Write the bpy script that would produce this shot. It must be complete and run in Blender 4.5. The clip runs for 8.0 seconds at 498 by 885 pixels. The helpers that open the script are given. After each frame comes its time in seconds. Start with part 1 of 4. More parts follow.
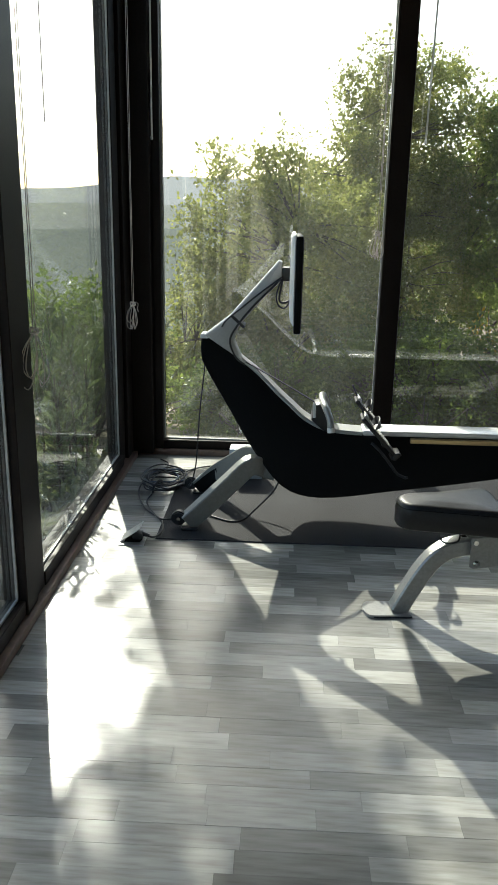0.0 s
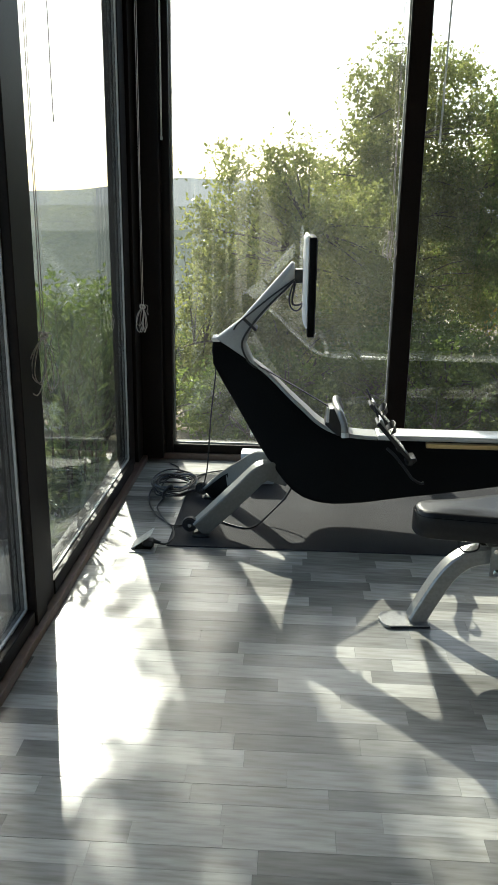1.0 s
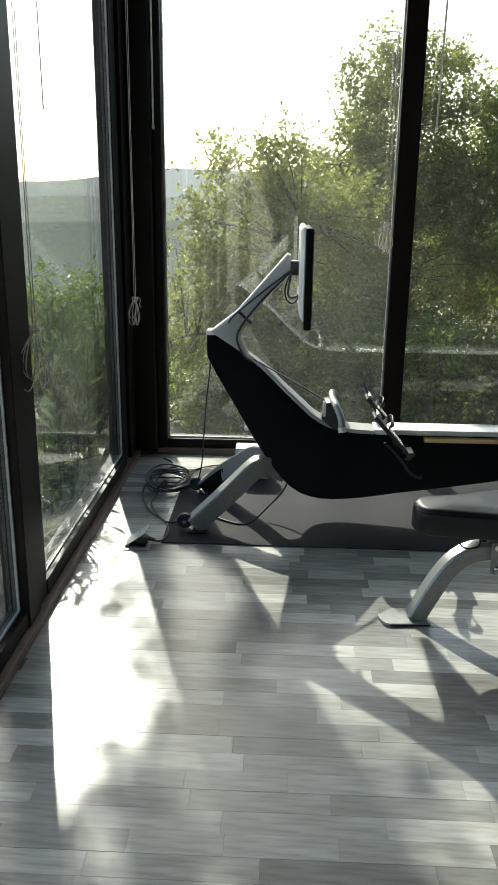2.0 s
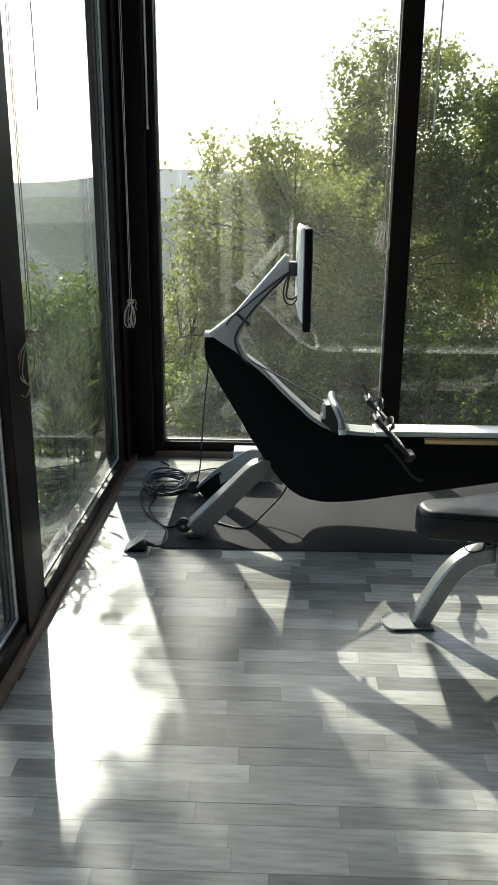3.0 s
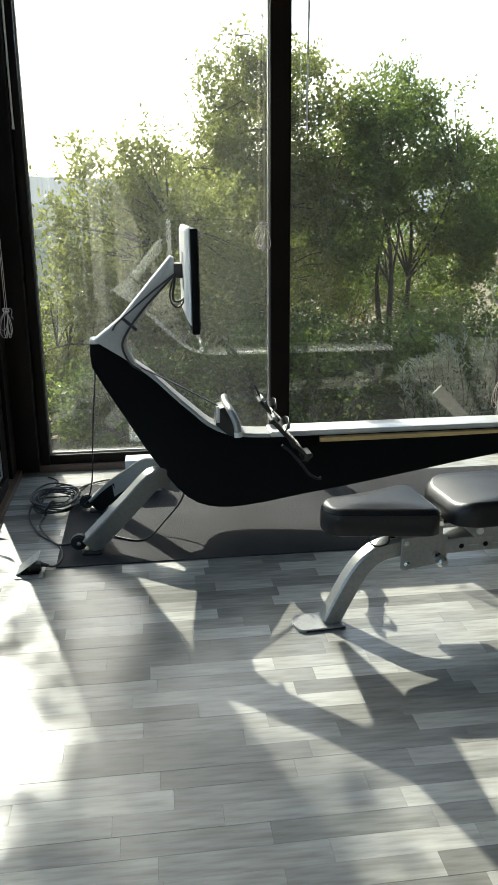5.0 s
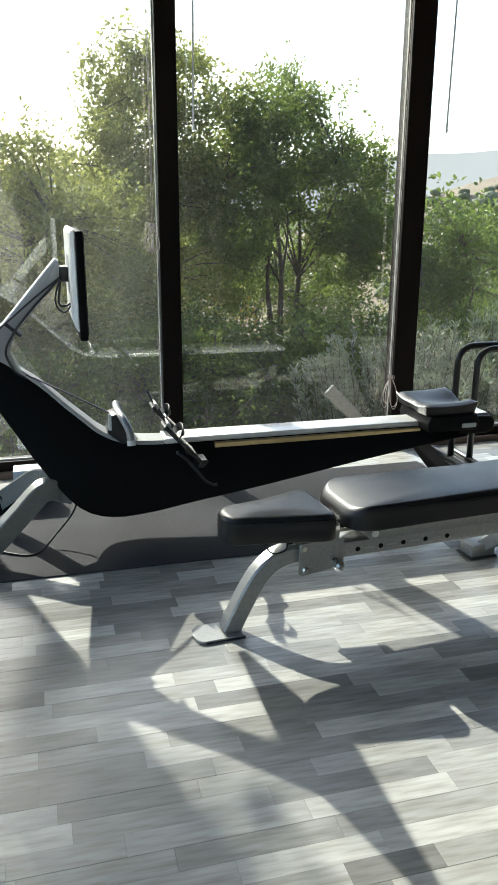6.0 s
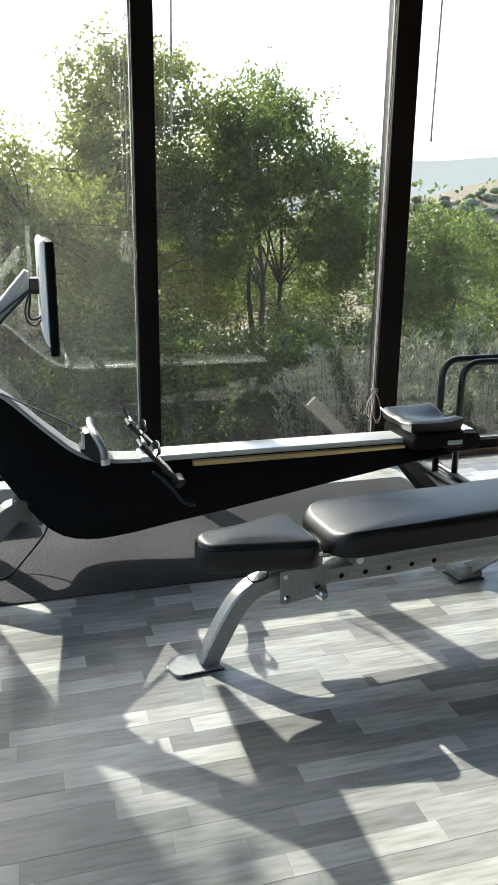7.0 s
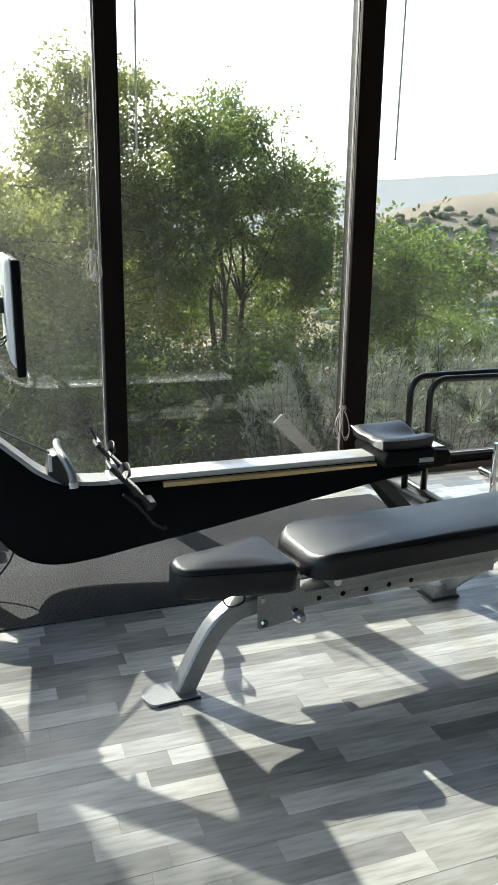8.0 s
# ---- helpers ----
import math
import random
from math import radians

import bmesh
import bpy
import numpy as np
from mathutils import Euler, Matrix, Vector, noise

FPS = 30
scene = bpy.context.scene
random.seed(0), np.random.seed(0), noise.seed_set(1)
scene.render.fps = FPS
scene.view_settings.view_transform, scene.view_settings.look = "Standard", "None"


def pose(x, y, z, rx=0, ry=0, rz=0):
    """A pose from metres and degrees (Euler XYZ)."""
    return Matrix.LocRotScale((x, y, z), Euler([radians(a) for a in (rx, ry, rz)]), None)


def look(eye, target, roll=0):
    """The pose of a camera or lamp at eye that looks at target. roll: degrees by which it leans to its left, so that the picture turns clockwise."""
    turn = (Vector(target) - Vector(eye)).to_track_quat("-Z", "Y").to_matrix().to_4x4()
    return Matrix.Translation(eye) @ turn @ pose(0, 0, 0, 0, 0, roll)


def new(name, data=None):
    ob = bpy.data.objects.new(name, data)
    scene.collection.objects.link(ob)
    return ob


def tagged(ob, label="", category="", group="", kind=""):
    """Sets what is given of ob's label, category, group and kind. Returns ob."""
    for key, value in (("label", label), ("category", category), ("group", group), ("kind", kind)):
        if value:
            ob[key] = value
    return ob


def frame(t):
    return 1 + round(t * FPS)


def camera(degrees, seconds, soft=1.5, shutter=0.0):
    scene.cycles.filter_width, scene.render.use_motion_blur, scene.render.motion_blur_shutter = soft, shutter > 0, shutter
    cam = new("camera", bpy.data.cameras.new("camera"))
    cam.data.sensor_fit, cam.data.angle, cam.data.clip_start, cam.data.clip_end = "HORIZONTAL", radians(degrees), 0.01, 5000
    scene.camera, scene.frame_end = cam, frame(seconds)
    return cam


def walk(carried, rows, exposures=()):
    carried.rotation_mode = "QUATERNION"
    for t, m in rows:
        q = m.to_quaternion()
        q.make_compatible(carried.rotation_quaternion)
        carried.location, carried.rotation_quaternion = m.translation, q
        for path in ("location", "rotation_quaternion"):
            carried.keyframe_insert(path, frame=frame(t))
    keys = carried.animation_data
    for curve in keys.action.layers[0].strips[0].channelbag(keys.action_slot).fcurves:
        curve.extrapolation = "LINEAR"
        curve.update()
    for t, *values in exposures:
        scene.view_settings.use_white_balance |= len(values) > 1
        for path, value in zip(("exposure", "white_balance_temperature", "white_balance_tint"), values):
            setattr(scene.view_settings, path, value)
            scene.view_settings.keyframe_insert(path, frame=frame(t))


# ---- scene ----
cam = camera(35.2, 8.0, soft=0.9)
PATH = [
    (0, (0.815, 0.908, 1.335), (0.735, 2.825, 0.771), 1.1),
    (0.5, (0.805, 0.94, 1.33), (0.707, 2.858, 0.774), 1.0),
    (1, (0.793, 0.971, 1.334), (0.693, 2.888, 0.772), 0.8),
    (1.5, (0.783, 0.999, 1.332), (0.699, 2.91, 0.75), 0.8),
    (3, (0.747, 1.061, 1.334), (0.687, 2.974, 0.752), 0.4),
    (3.5, (0.733, 1.073, 1.321), (0.729, 2.986, 0.739), 0.4),
    (4, (0.719, 1.081, 1.324), (0.8, 2.995, 0.751), -0.0),
    (4.5, (0.7, 1.107, 1.324), (0.819, 3.02, 0.755), -0.4),
    (5, (0.692, 1.137, 1.312), (0.934, 3.039, 0.743), -0.5),
    (5.2, (0.688, 1.141, 1.309), (1.003, 3.03, 0.732), 0.1),
    (6.3, (0.722, 1.228, 1.336), (1.251, 3.071, 0.769), 0.2),
    (6.5, (0.735, 1.254, 1.332), (1.272, 3.1, 0.78), 0.3),
    (7, (0.747, 1.314, 1.348), (1.295, 3.153, 0.785), 0.7),
    (7.5, (0.742, 1.341, 1.345), (1.28, 3.189, 0.8), 2.2),
    (8, (0.722, 1.374, 1.35), (1.368, 3.193, 0.827), 0.8),
]
walk(cam, [(t, look(eye, target, roll)) for t, eye, target, roll in PATH],
     exposures=[(0, 1.72, 6600, 0), (4.5, 1.84, 6600, 0), (6.5, 2.0, 6350, 3), (8, 2.0, 6350, 3)])

# ---------------------------------------------------------------- light
world = bpy.data.worlds.new("sky")
scene.world = world
world.use_nodes = True
wn = world.node_tree
wn.nodes.clear()
sky = wn.nodes.new("ShaderNodeTexSky")
sky.sky_type = "NISHITA"
sky.sun_disc = False
SUN_EL, SUN_SLOPE = radians(34.5), 0.317
SUN_AZ = math.atan2(-SUN_SLOPE, 1.0)          # clockwise from +y
sky.sun_elevation, sky.sun_rotation = SUN_EL, SUN_AZ
sky.air_density, sky.dust_density, sky.ozone_density = 0.85, 2.0, 1.0
bg = wn.nodes.new("ShaderNodeBackground")
bg.inputs["Strength"].default_value = 0.13
wo = wn.nodes.new("ShaderNodeOutputWorld")
wn.links.new(sky.outputs[0], bg.inputs[0])
wn.links.new(bg.outputs[0], wo.inputs[0])

sun_data = bpy.data.lights.new("sun", "SUN")
sun_data.energy, sun_data.angle, sun_data.color = 2.25, radians(0.6), (1.0, 0.955, 0.87)
sun = new("sun", sun_data)
to_sun = Vector((math.sin(SUN_AZ) * math.cos(SUN_EL), math.cos(SUN_AZ) * math.cos(SUN_EL), math.sin(SUN_EL)))
sun.matrix_world = look(to_sun * 30, (0, 0, 0))


# ---------------------------------------------------------------- materials
def mat(name, color, rough=0.5, metal=0.0, color2=None, scale=20.0, stretch=(1, 1, 1), bump=0.0, bump_scale=80.0,
        spec=0.5, vary=0.0, big=0.0, coat=0.0, rough_vary=0.0):
    """Principled surface with grain, larger blotches, relief and a shade that differs from piece to piece."""
    m = bpy.data.materials.new(name)
    m.use_nodes = True
    nt = m.node_tree
    b = nt.nodes["Principled BSDF"]
    b.inputs["Roughness"].default_value = rough
    b.inputs["Metallic"].default_value = metal
    b.inputs["Specular IOR Level"].default_value = spec
    if coat:
        b.inputs["Coat Weight"].default_value = coat
        b.inputs["Coat Roughness"].default_value = 0.15
    tc = nt.nodes.new("ShaderNodeTexCoord")
    mp = nt.nodes.new("ShaderNodeMapping")
    mp.inputs["Scale"].default_value = stretch
    nt.links.new(tc.outputs["Object"], mp.inputs[0])
    n1 = nt.nodes.new("ShaderNodeTexNoise")
    n1.inputs["Scale"].default_value, n1.inputs["Detail"].default_value = scale, 6
    nt.links.new(mp.outputs[0], n1.inputs[0])
    mix = nt.nodes.new("ShaderNodeMix")
    mix.data_type = "RGBA"
    c2 = color2 or tuple(c * 0.75 for c in color)
    mix.inputs["A"].default_value = (*color, 1)
    mix.inputs["B"].default_value = (*c2, 1)
    ramp = nt.nodes.new("ShaderNodeMapRange")
    ramp.inputs[1].default_value, ramp.inputs[2].default_value = 0.35, 0.65
    nt.links.new(n1.outputs[0], ramp.inputs[0])
    nt.links.new(ramp.outputs[0], mix.inputs["Factor"])
    out = mix.outputs["Result"]
    if big:
        n3 = nt.nodes.new("ShaderNodeTexNoise")
        n3.inputs["Scale"].default_value, n3.inputs["Detail"].default_value = 2.5, 4
        nt.links.new(tc.outputs["Object"], n3.inputs[0])
        mr = nt.nodes.new("ShaderNodeMapRange")
        mr.inputs[1].default_value, mr.inputs[2].default_value = 0.3, 0.7
        mr.inputs[3].default_value, mr.inputs[4].default_value = 1 - big, 1 + big
        nt.links.new(n3.outputs[0], mr.inputs[0])
        mul = nt.nodes.new("ShaderNodeMix")
        mul.data_type, mul.blend_type = "RGBA", "MULTIPLY"
        mul.inputs["Factor"].default_value = 1
        nt.links.new(out, mul.inputs["A"])
        nt.links.new(mr.outputs[0], mul.inputs["B"])
        out = mul.outputs["Result"]
    if vary:
        oi = nt.nodes.new("ShaderNodeObjectInfo")
        ge = nt.nodes.new("ShaderNodeNewGeometry")
        ad = nt.nodes.new("ShaderNodeMath")
        ad.operation = "ADD"
        fr = nt.nodes.new("ShaderNodeMath")
        fr.operation = "FRACT"
        nt.links.new(oi.outputs["Random"], ad.inputs[0])
        nt.links.new(ge.outputs["Random Per Island"], ad.inputs[1])
        nt.links.new(ad.outputs[0], fr.inputs[0])
        mr = nt.nodes.new("ShaderNodeMapRange")
        mr.inputs[3].default_value, mr.inputs[4].default_value = 1 - vary, 1 + vary
        nt.links.new(fr.outputs[0], mr.inputs[0])
        mul = nt.nodes.new("ShaderNodeMix")
        mul.data_type, mul.blend_type = "RGBA", "MULTIPLY"
        mul.inputs["Factor"].default_value = 1
        nt.links.new(out, mul.inputs["A"])
        nt.links.new(mr.outputs[0], mul.inputs["B"])
        out = mul.outputs["Result"]
    nt.links.new(out, b.inputs["Base Color"])
    if rough_vary:
        mr = nt.nodes.new("ShaderNodeMapRange")
        mr.inputs[3].default_value, mr.inputs[4].default_value = rough - rough_vary, rough + rough_vary
        n4 = nt.nodes.new("ShaderNodeTexNoise")
        n4.inputs["Scale"].default_value, n4.inputs["Detail"].default_value = 6, 5
        nt.links.new(tc.outputs["Object"], n4.inputs[0])
        nt.links.new(n4.outputs[0], mr.inputs[0])
        nt.links.new(mr.outputs[0], b.inputs["Roughness"])
    if bump:
        n2 = nt.nodes.new("ShaderNodeTexNoise")
        n2.inputs["Scale"].default_value, n2.inputs["Detail"].default_value = bump_scale, 5
        nt.links.new(mp.outputs[0], n2.inputs[0])
        bp = nt.nodes.new("ShaderNodeBump")
        bp.inputs["Strength"].default_value, bp.inputs["Distance"].default_value = bump, 0.002
        nt.links.new(n2.outputs[0], bp.inputs["Height"])
        nt.links.new(bp.outputs[0], b.inputs["Normal"])
    return m


def leaf_mat(name, color, color2, gloss=0.35, through_light=0.45):
    """Leaves: a glossy diffuse upper side, and light that comes through."""
    m = bpy.data.materials.new(name)
    m.use_nodes = True
    nt = m.node_tree
    b = nt.nodes["Principled BSDF"]
    b.inputs["Roughness"].default_value = gloss
    ge = nt.nodes.new("ShaderNodeNewGeometry")
    oi = nt.nodes.new("ShaderNodeTexCoord")
    nz = nt.nodes.new("ShaderNodeTexNoise")
    nz.inputs["Scale"].default_value, nz.inputs["Detail"].default_value = 1.3, 3
    nt.links.new(oi.outputs["Object"], nz.inputs[0])
    av = nt.nodes.new("ShaderNodeMath")
    av.operation = "MULTIPLY_ADD"
    av.inputs[1].default_value, av.inputs[2].default_value = 0.6, 0.0
    nt.links.new(ge.outputs["Random Per Island"], av.inputs[0])
    ad = nt.nodes.new("ShaderNodeMath")
    ad.operation = "MULTIPLY_ADD"
    ad.inputs[1].default_value = 0.5
    nt.links.new(nz.outputs[0], ad.inputs[0])
    nt.links.new(av.outputs[0], ad.inputs[2])
    mix = nt.nodes.new("ShaderNodeMix")
    mix.data_type = "RGBA"
    mix.inputs["A"].default_value, mix.inputs["B"].default_value = (*color, 1), (*color2, 1)
    nt.links.new(ad.outputs[0], mix.inputs["Factor"])
    nt.links.new(mix.outputs["Result"], b.inputs["Base Color"])
    tr = nt.nodes.new("ShaderNodeBsdfTranslucent")
    bright = nt.nodes.new("ShaderNodeMix")
    bright.data_type, bright.blend_type = "RGBA", "MULTIPLY"
    bright.inputs["Factor"].default_value = 1
    bright.inputs["B"].default_value = (1.35, 1.4, 0.9, 1)
    nt.links.new(mix.outputs["Result"], bright.inputs["A"])
    nt.links.new(bright.outputs["Result"], tr.inputs[0])
    ms = nt.nodes.new("ShaderNodeMixShader")
    ms.inputs[0].default_value = through_light
    nt.links.new(b.outputs[0], ms.inputs[1])
    nt.links.new(tr.outputs[0], ms.inputs[2])
    nt.links.new(ms.outputs[0], nt.nodes["Material Output"].inputs[0])
    return m


def glass_mat(name, dust=0.05, mirror=0.08):
    """Window pane: clear, mirror-like by angle, with a thin film of dust and streaks."""
    m = bpy.data.materials.new(name)
    m.use_nodes = True
    nt = m.node_tree
    nt.nodes.remove(nt.nodes["Principled BSDF"])
    tp = nt.nodes.new("ShaderNodeBsdfTransparent")
    tp.inputs[0].default_value = (0.965, 0.98, 0.972, 1)
    gl = nt.nodes.new("ShaderNodeBsdfGlossy")
    gl.inputs["Roughness"].default_value = 0.0
    lw = nt.nodes.new("ShaderNodeLayerWeight")
    pw = nt.nodes.new("ShaderNodeMath")
    pw.operation = "POWER"
    pw.inputs[1].default_value = 5.0
    nt.links.new(lw.outputs["Facing"], pw.inputs[0])
    fr = nt.nodes.new("ShaderNodeMath")
    fr.operation = "MULTIPLY_ADD"
    fr.inputs[1].default_value, fr.inputs[2].default_value = 0.9 - mirror, mirror
    nt.links.new(pw.outputs[0], fr.inputs[0])
    ms = nt.nodes.new("ShaderNodeMixShader")
    nt.links.new(fr.outputs[0], ms.inputs[0])
    nt.links.new(tp.outputs[0], ms.inputs[1])
    nt.links.new(gl.outputs[0], ms.inputs[2])
    tl = nt.nodes.new("ShaderNodeBsdfTranslucent")
    tl.inputs[0].default_value = (0.8, 0.82, 0.8, 1)
    tc = nt.nodes.new("ShaderNodeTexCoord")
    mp = nt.nodes.new("ShaderNodeMapping")
    mp.inputs["Scale"].default_value = (6, 6, 0.7)
    nt.links.new(tc.outputs["Object"], mp.inputs[0])
    nz = nt.nodes.new("ShaderNodeTexNoise")
    nz.inputs["Scale"].default_value, nz.inputs["Detail"].default_value = 1.6, 5
    nt.links.new(mp.outputs[0], nz.inputs[0])
    mr = nt.nodes.new("ShaderNodeMapRange")
    mr.inputs[1].default_value, mr.inputs[2].default_value = 0.3, 0.75
    mr.inputs[3].default_value, mr.inputs[4].default_value = dust * 0.65, dust * 1.35
    nt.links.new(nz.outputs[0], mr.inputs[0])
    m2 = nt.nodes.new("ShaderNodeMixShader")
    nt.links.new(mr.outputs[0], m2.inputs[0])
    nt.links.new(ms.outputs[0], m2.inputs[1])
    nt.links.new(tl.outputs[0], m2.inputs[2])
    nt.links.new(m2.outputs[0], nt.nodes["Material Output"].inputs[0])
    return m


M_FRAME = mat("bronze_aluminium", (0.014, 0.0095, 0.0080), 0.45, 0.0, spec=0.12, scale=120, bump=0.05, big=0.2)
M_SEAL = mat("pale_gasket", (0.42, 0.42, 0.40), 0.5, 0.0, scale=60)
M_SILL = mat("brown_threshold", (0.16, 0.10, 0.07), 0.45, scale=40, stretch=(1, 1, 1), bump=0.1, big=0.2)
M_GLASS = glass_mat("window_glass", 0.003, 0.105)
M_GLASS_DUSTY = glass_mat("dusty_window_glass", 0.010, 0.14)
M_WALL = mat("grey_plaster", (0.26, 0.25, 0.235), 0.85, scale=50, bump=0.15, color2=(0.23, 0.22, 0.205), big=0.05)
M_STRIP = mat("grey_oak_laminate", (0.36, 0.357, 0.335), 0.24, color2=(0.245, 0.24, 0.215), scale=9, stretch=(0.8, 7, 1), bump=0.06,
              bump_scale=60, vary=0.46, spec=0.48, rough_vary=0.04)
M_UNDER = mat("floor_joint", (0.11, 0.11, 0.10), 0.8)
M_RUBBER = mat("speckled_rubber", (0.010, 0.010, 0.011), 0.6, color2=(0.085, 0.085, 0.09), scale=170, bump=1.0, bump_scale=170, big=0.25, spec=0.03)
M_BLACK = mat("black_shell", (0.006, 0.006, 0.0065), 0.5, color2=(0.009, 0.009, 0.009), scale=200, bump=0.05, bump_scale=500, spec=0.07)
M_BLACKM = mat("black_steel", (0.008, 0.008, 0.0085), 0.3, color2=(0.012, 0.012, 0.012), scale=30, spec=0.6)
M_SILVER = mat("satin_aluminium", (0.68, 0.68, 0.67), 0.36, 0.45, color2=(0.60, 0.60, 0.59), scale=40, stretch=(1, 8, 8), bump=0.03)
M_GREYP = mat("silver_paint", (0.35, 0.35, 0.34), 0.35, 0.6, color2=(0.30, 0.30, 0.29), scale=90, bump=0.05, bump_scale=400, big=0.08)
# darker copy of the silver paint: the legs' backlit shade is in the colour
M_LEG = mat("backlit_silver_paint", (0.24, 0.24, 0.23), 0.42, 0.25, color2=(0.21, 0.21, 0.20), scale=90, bump=0.05, bump_scale=400, big=0.08)
M_GREYARM = mat("grey_plastic", (0.42, 0.43, 0.43), 0.42, color2=(0.38, 0.39, 0.39), scale=120, bump=0.04)
M_WHITEP = mat("white_plastic", (0.74, 0.74, 0.72), 0.4, color2=(0.70, 0.70, 0.68), scale=60)
M_BRASS = mat("brass_strip", (0.60, 0.47, 0.25), 0.30, 0.85, color2=(0.50, 0.38, 0.20), scale=30, stretch=(1, 10, 10))
M_VINYL = mat("black_vinyl", (0.008, 0.008, 0.0095), 0.38, color2=(0.012, 0.012, 0.014), scale=140, bump=0.25, bump_scale=420, spec=0.36, rough_vary=0.08)
M_CHROME = mat("chrome", (0.8, 0.8, 0.8), 0.12, 1.0, scale=20)
M_CORD = mat("white_cord", (0.68, 0.62, 0.56), 0.8, color2=(0.52, 0.44, 0.40), scale=200)
M_CABLE = mat("black_cable", (0.018, 0.019, 0.022), 0.45, scale=60)
M_BLUE = mat("blue_cable", (0.03, 0.06, 0.11), 0.4, scale=60)
M_PLATE = mat("steel_plate", (0.55, 0.56, 0.55), 0.3, 0.7, scale=60, bump=0.05)


# ---------------------------------------------------------------- builders
def link_mesh(name, bm, material, parent=None, smooth=None):
    me = bpy.data.meshes.new(name)
    bm.normal_update()
    bm.to_mesh(me)
    bm.free()
    me.materials.append(material)
    if smooth is not None:
        me.shade_smooth()
        if smooth < 180:
            me.set_sharp_from_angle(angle=radians(smooth))
    ob = new(name, me)
    if parent is not None:
        ob.parent = parent
    return ob


def part(name, bm, material, parent, label="", smooth=35):
    ob = link_mesh(name, bm, material, parent, smooth)
    if label:
        ob["label"] = label
    return ob


def thing(name, x, y, z, label, category, group="", kind=""):
    ob = new(name)
    ob.empty_display_size = 0.1
    ob.matrix_world = pose(x, y, z)
    return tagged(ob, label, category, group, kind)


def box(bm, x0, x1, y0, y1, z0, z1, bevel=0.0, seg=2, turn=None):
    r = bmesh.ops.create_cube(bm, size=1.0)
    vs = r["verts"]
    m = Matrix.Translation(((x0 + x1) / 2, (y0 + y1) / 2, (z0 + z1) / 2)) @ Matrix.Diagonal((x1 - x0, y1 - y0, z1 - z0, 1))
    bmesh.ops.transform(bm, matrix=m, verts=vs)
    if bevel:
        es = list({e for v in vs for e in v.link_edges})
        r = bmesh.ops.bevel(bm, geom=es, offset=bevel, segments=seg, affect="EDGES", profile=0.5)
        vs = list({v for f in r["faces"] for v in f.verts} | {v for v in vs if v.is_valid})
    if turn is not None:
        bmesh.ops.transform(bm, matrix=turn, verts=[v for v in vs if v.is_valid])
    return bm


def boxm(*a, **k):
    return box(bmesh.new(), *a, **k)


def smooth_path(pts, n=6):
    """Catmull-Rom points through pts."""
    pts = [Vector(p) for p in pts]
    out = []
    for i in range(len(pts) - 1):
        p0, p1, p2, p3 = pts[max(i - 1, 0)], pts[i], pts[i + 1], pts[min(i + 2, len(pts) - 1)]
        for k in range(n):
            t = k / n
            out.append(0.5 * ((2 * p1) + (p2 - p0) * t + (2 * p0 - 5 * p1 + 4 * p2 - p3) * t * t + (3 * p1 - p0 - 3 * p2 + p3) * t ** 3))
    out.append(pts[-1])
    return out


def tube(bm, pts, r, seg=10, radii=None, section=None, up=None):
    """A closed sweep along pts; section: list of (u, v) instead of a circle."""
    pts = [Vector(p) for p in pts]
    if section is None:
        section = [(math.cos(2 * math.pi * k / seg), math.sin(2 * math.pi * k / seg)) for k in range(seg)]
    rings = []
    nrm = None
    for i, p in enumerate(pts):
        d = (pts[min(i + 1, len(pts) - 1)] - pts[max(i - 1, 0)]).normalized()
        if up is not None:
            side = d.cross(Vector(up)).normalized()
        else:
            if nrm is None:
                nrm = Vector((0, 0, 1)) if abs(d.z) < 0.9 else Vector((1, 0, 0))
            nrm = (nrm - d * nrm.dot(d)).normalized()
            side = d.cross(nrm).normalized()
        v = side.cross(d).normalized()
        rr = radii[i] if radii else r
        rings.append([bm.verts.new(p + side * (a * rr) + v * (b * rr)) for a, b in section])
    n = len(section)
    for a, b in zip(rings, rings[1:]):
        for k in range(n):
            bm.faces.new((a[k], a[(k + 1) % n], b[(k + 1) % n], b[k]))
    bm.faces.new(rings[0][::-1])
    bm.faces.new(rings[-1])
    bmesh.ops.recalc_face_normals(bm, faces=bm.faces)
    return bm


def tubem(*a, **k):
    return tube(bmesh.new(), *a, **k)


def cyl(bm, a, b, r, seg=16, r2=None):
    return tube(bm, [a, b], r, seg, radii=[r, r2 if r2 is not None else r])


def plate_xz(bm, outline, y0, y1, bevel=0.0, seg=3):
    """A closed outline of (x, z) points given a thickness from y0 to y1."""
    va = [bm.verts.new((x, y0, z)) for x, z in outline]
    vb = [bm.verts.new((x, y1, z)) for x, z in outline]
    fa = bm.faces.new(va)
    fb = bm.faces.new(vb[::-1])
    n = len(va)
    for k in range(n):
        bm.faces.new((va[k], vb[k], vb[(k + 1) % n], va[(k + 1) % n]))
    bmesh.ops.recalc_face_normals(bm, faces=bm.faces)
    if bevel:
        es = [e for e in bm.edges if (fa in e.link_faces) or (fb in e.link_faces)]
        bmesh.ops.bevel(bm, geom=es, offset=bevel, segments=seg, affect="EDGES", profile=0.5)
    return bm


# ---------------------------------------------------------------- structure
ROOM_X1, ROOM_Y0, CEIL = 6.2, -2.2, 2.95
GLASS_Y, GLASS_X = 5.235, -0.045

ground_mat = mat("dry_ground", (0.34, 0.25, 0.18), 0.95, color2=(0.17, 0.15, 0.085), scale=3, bump=0.5, bump_scale=12, big=0.3)


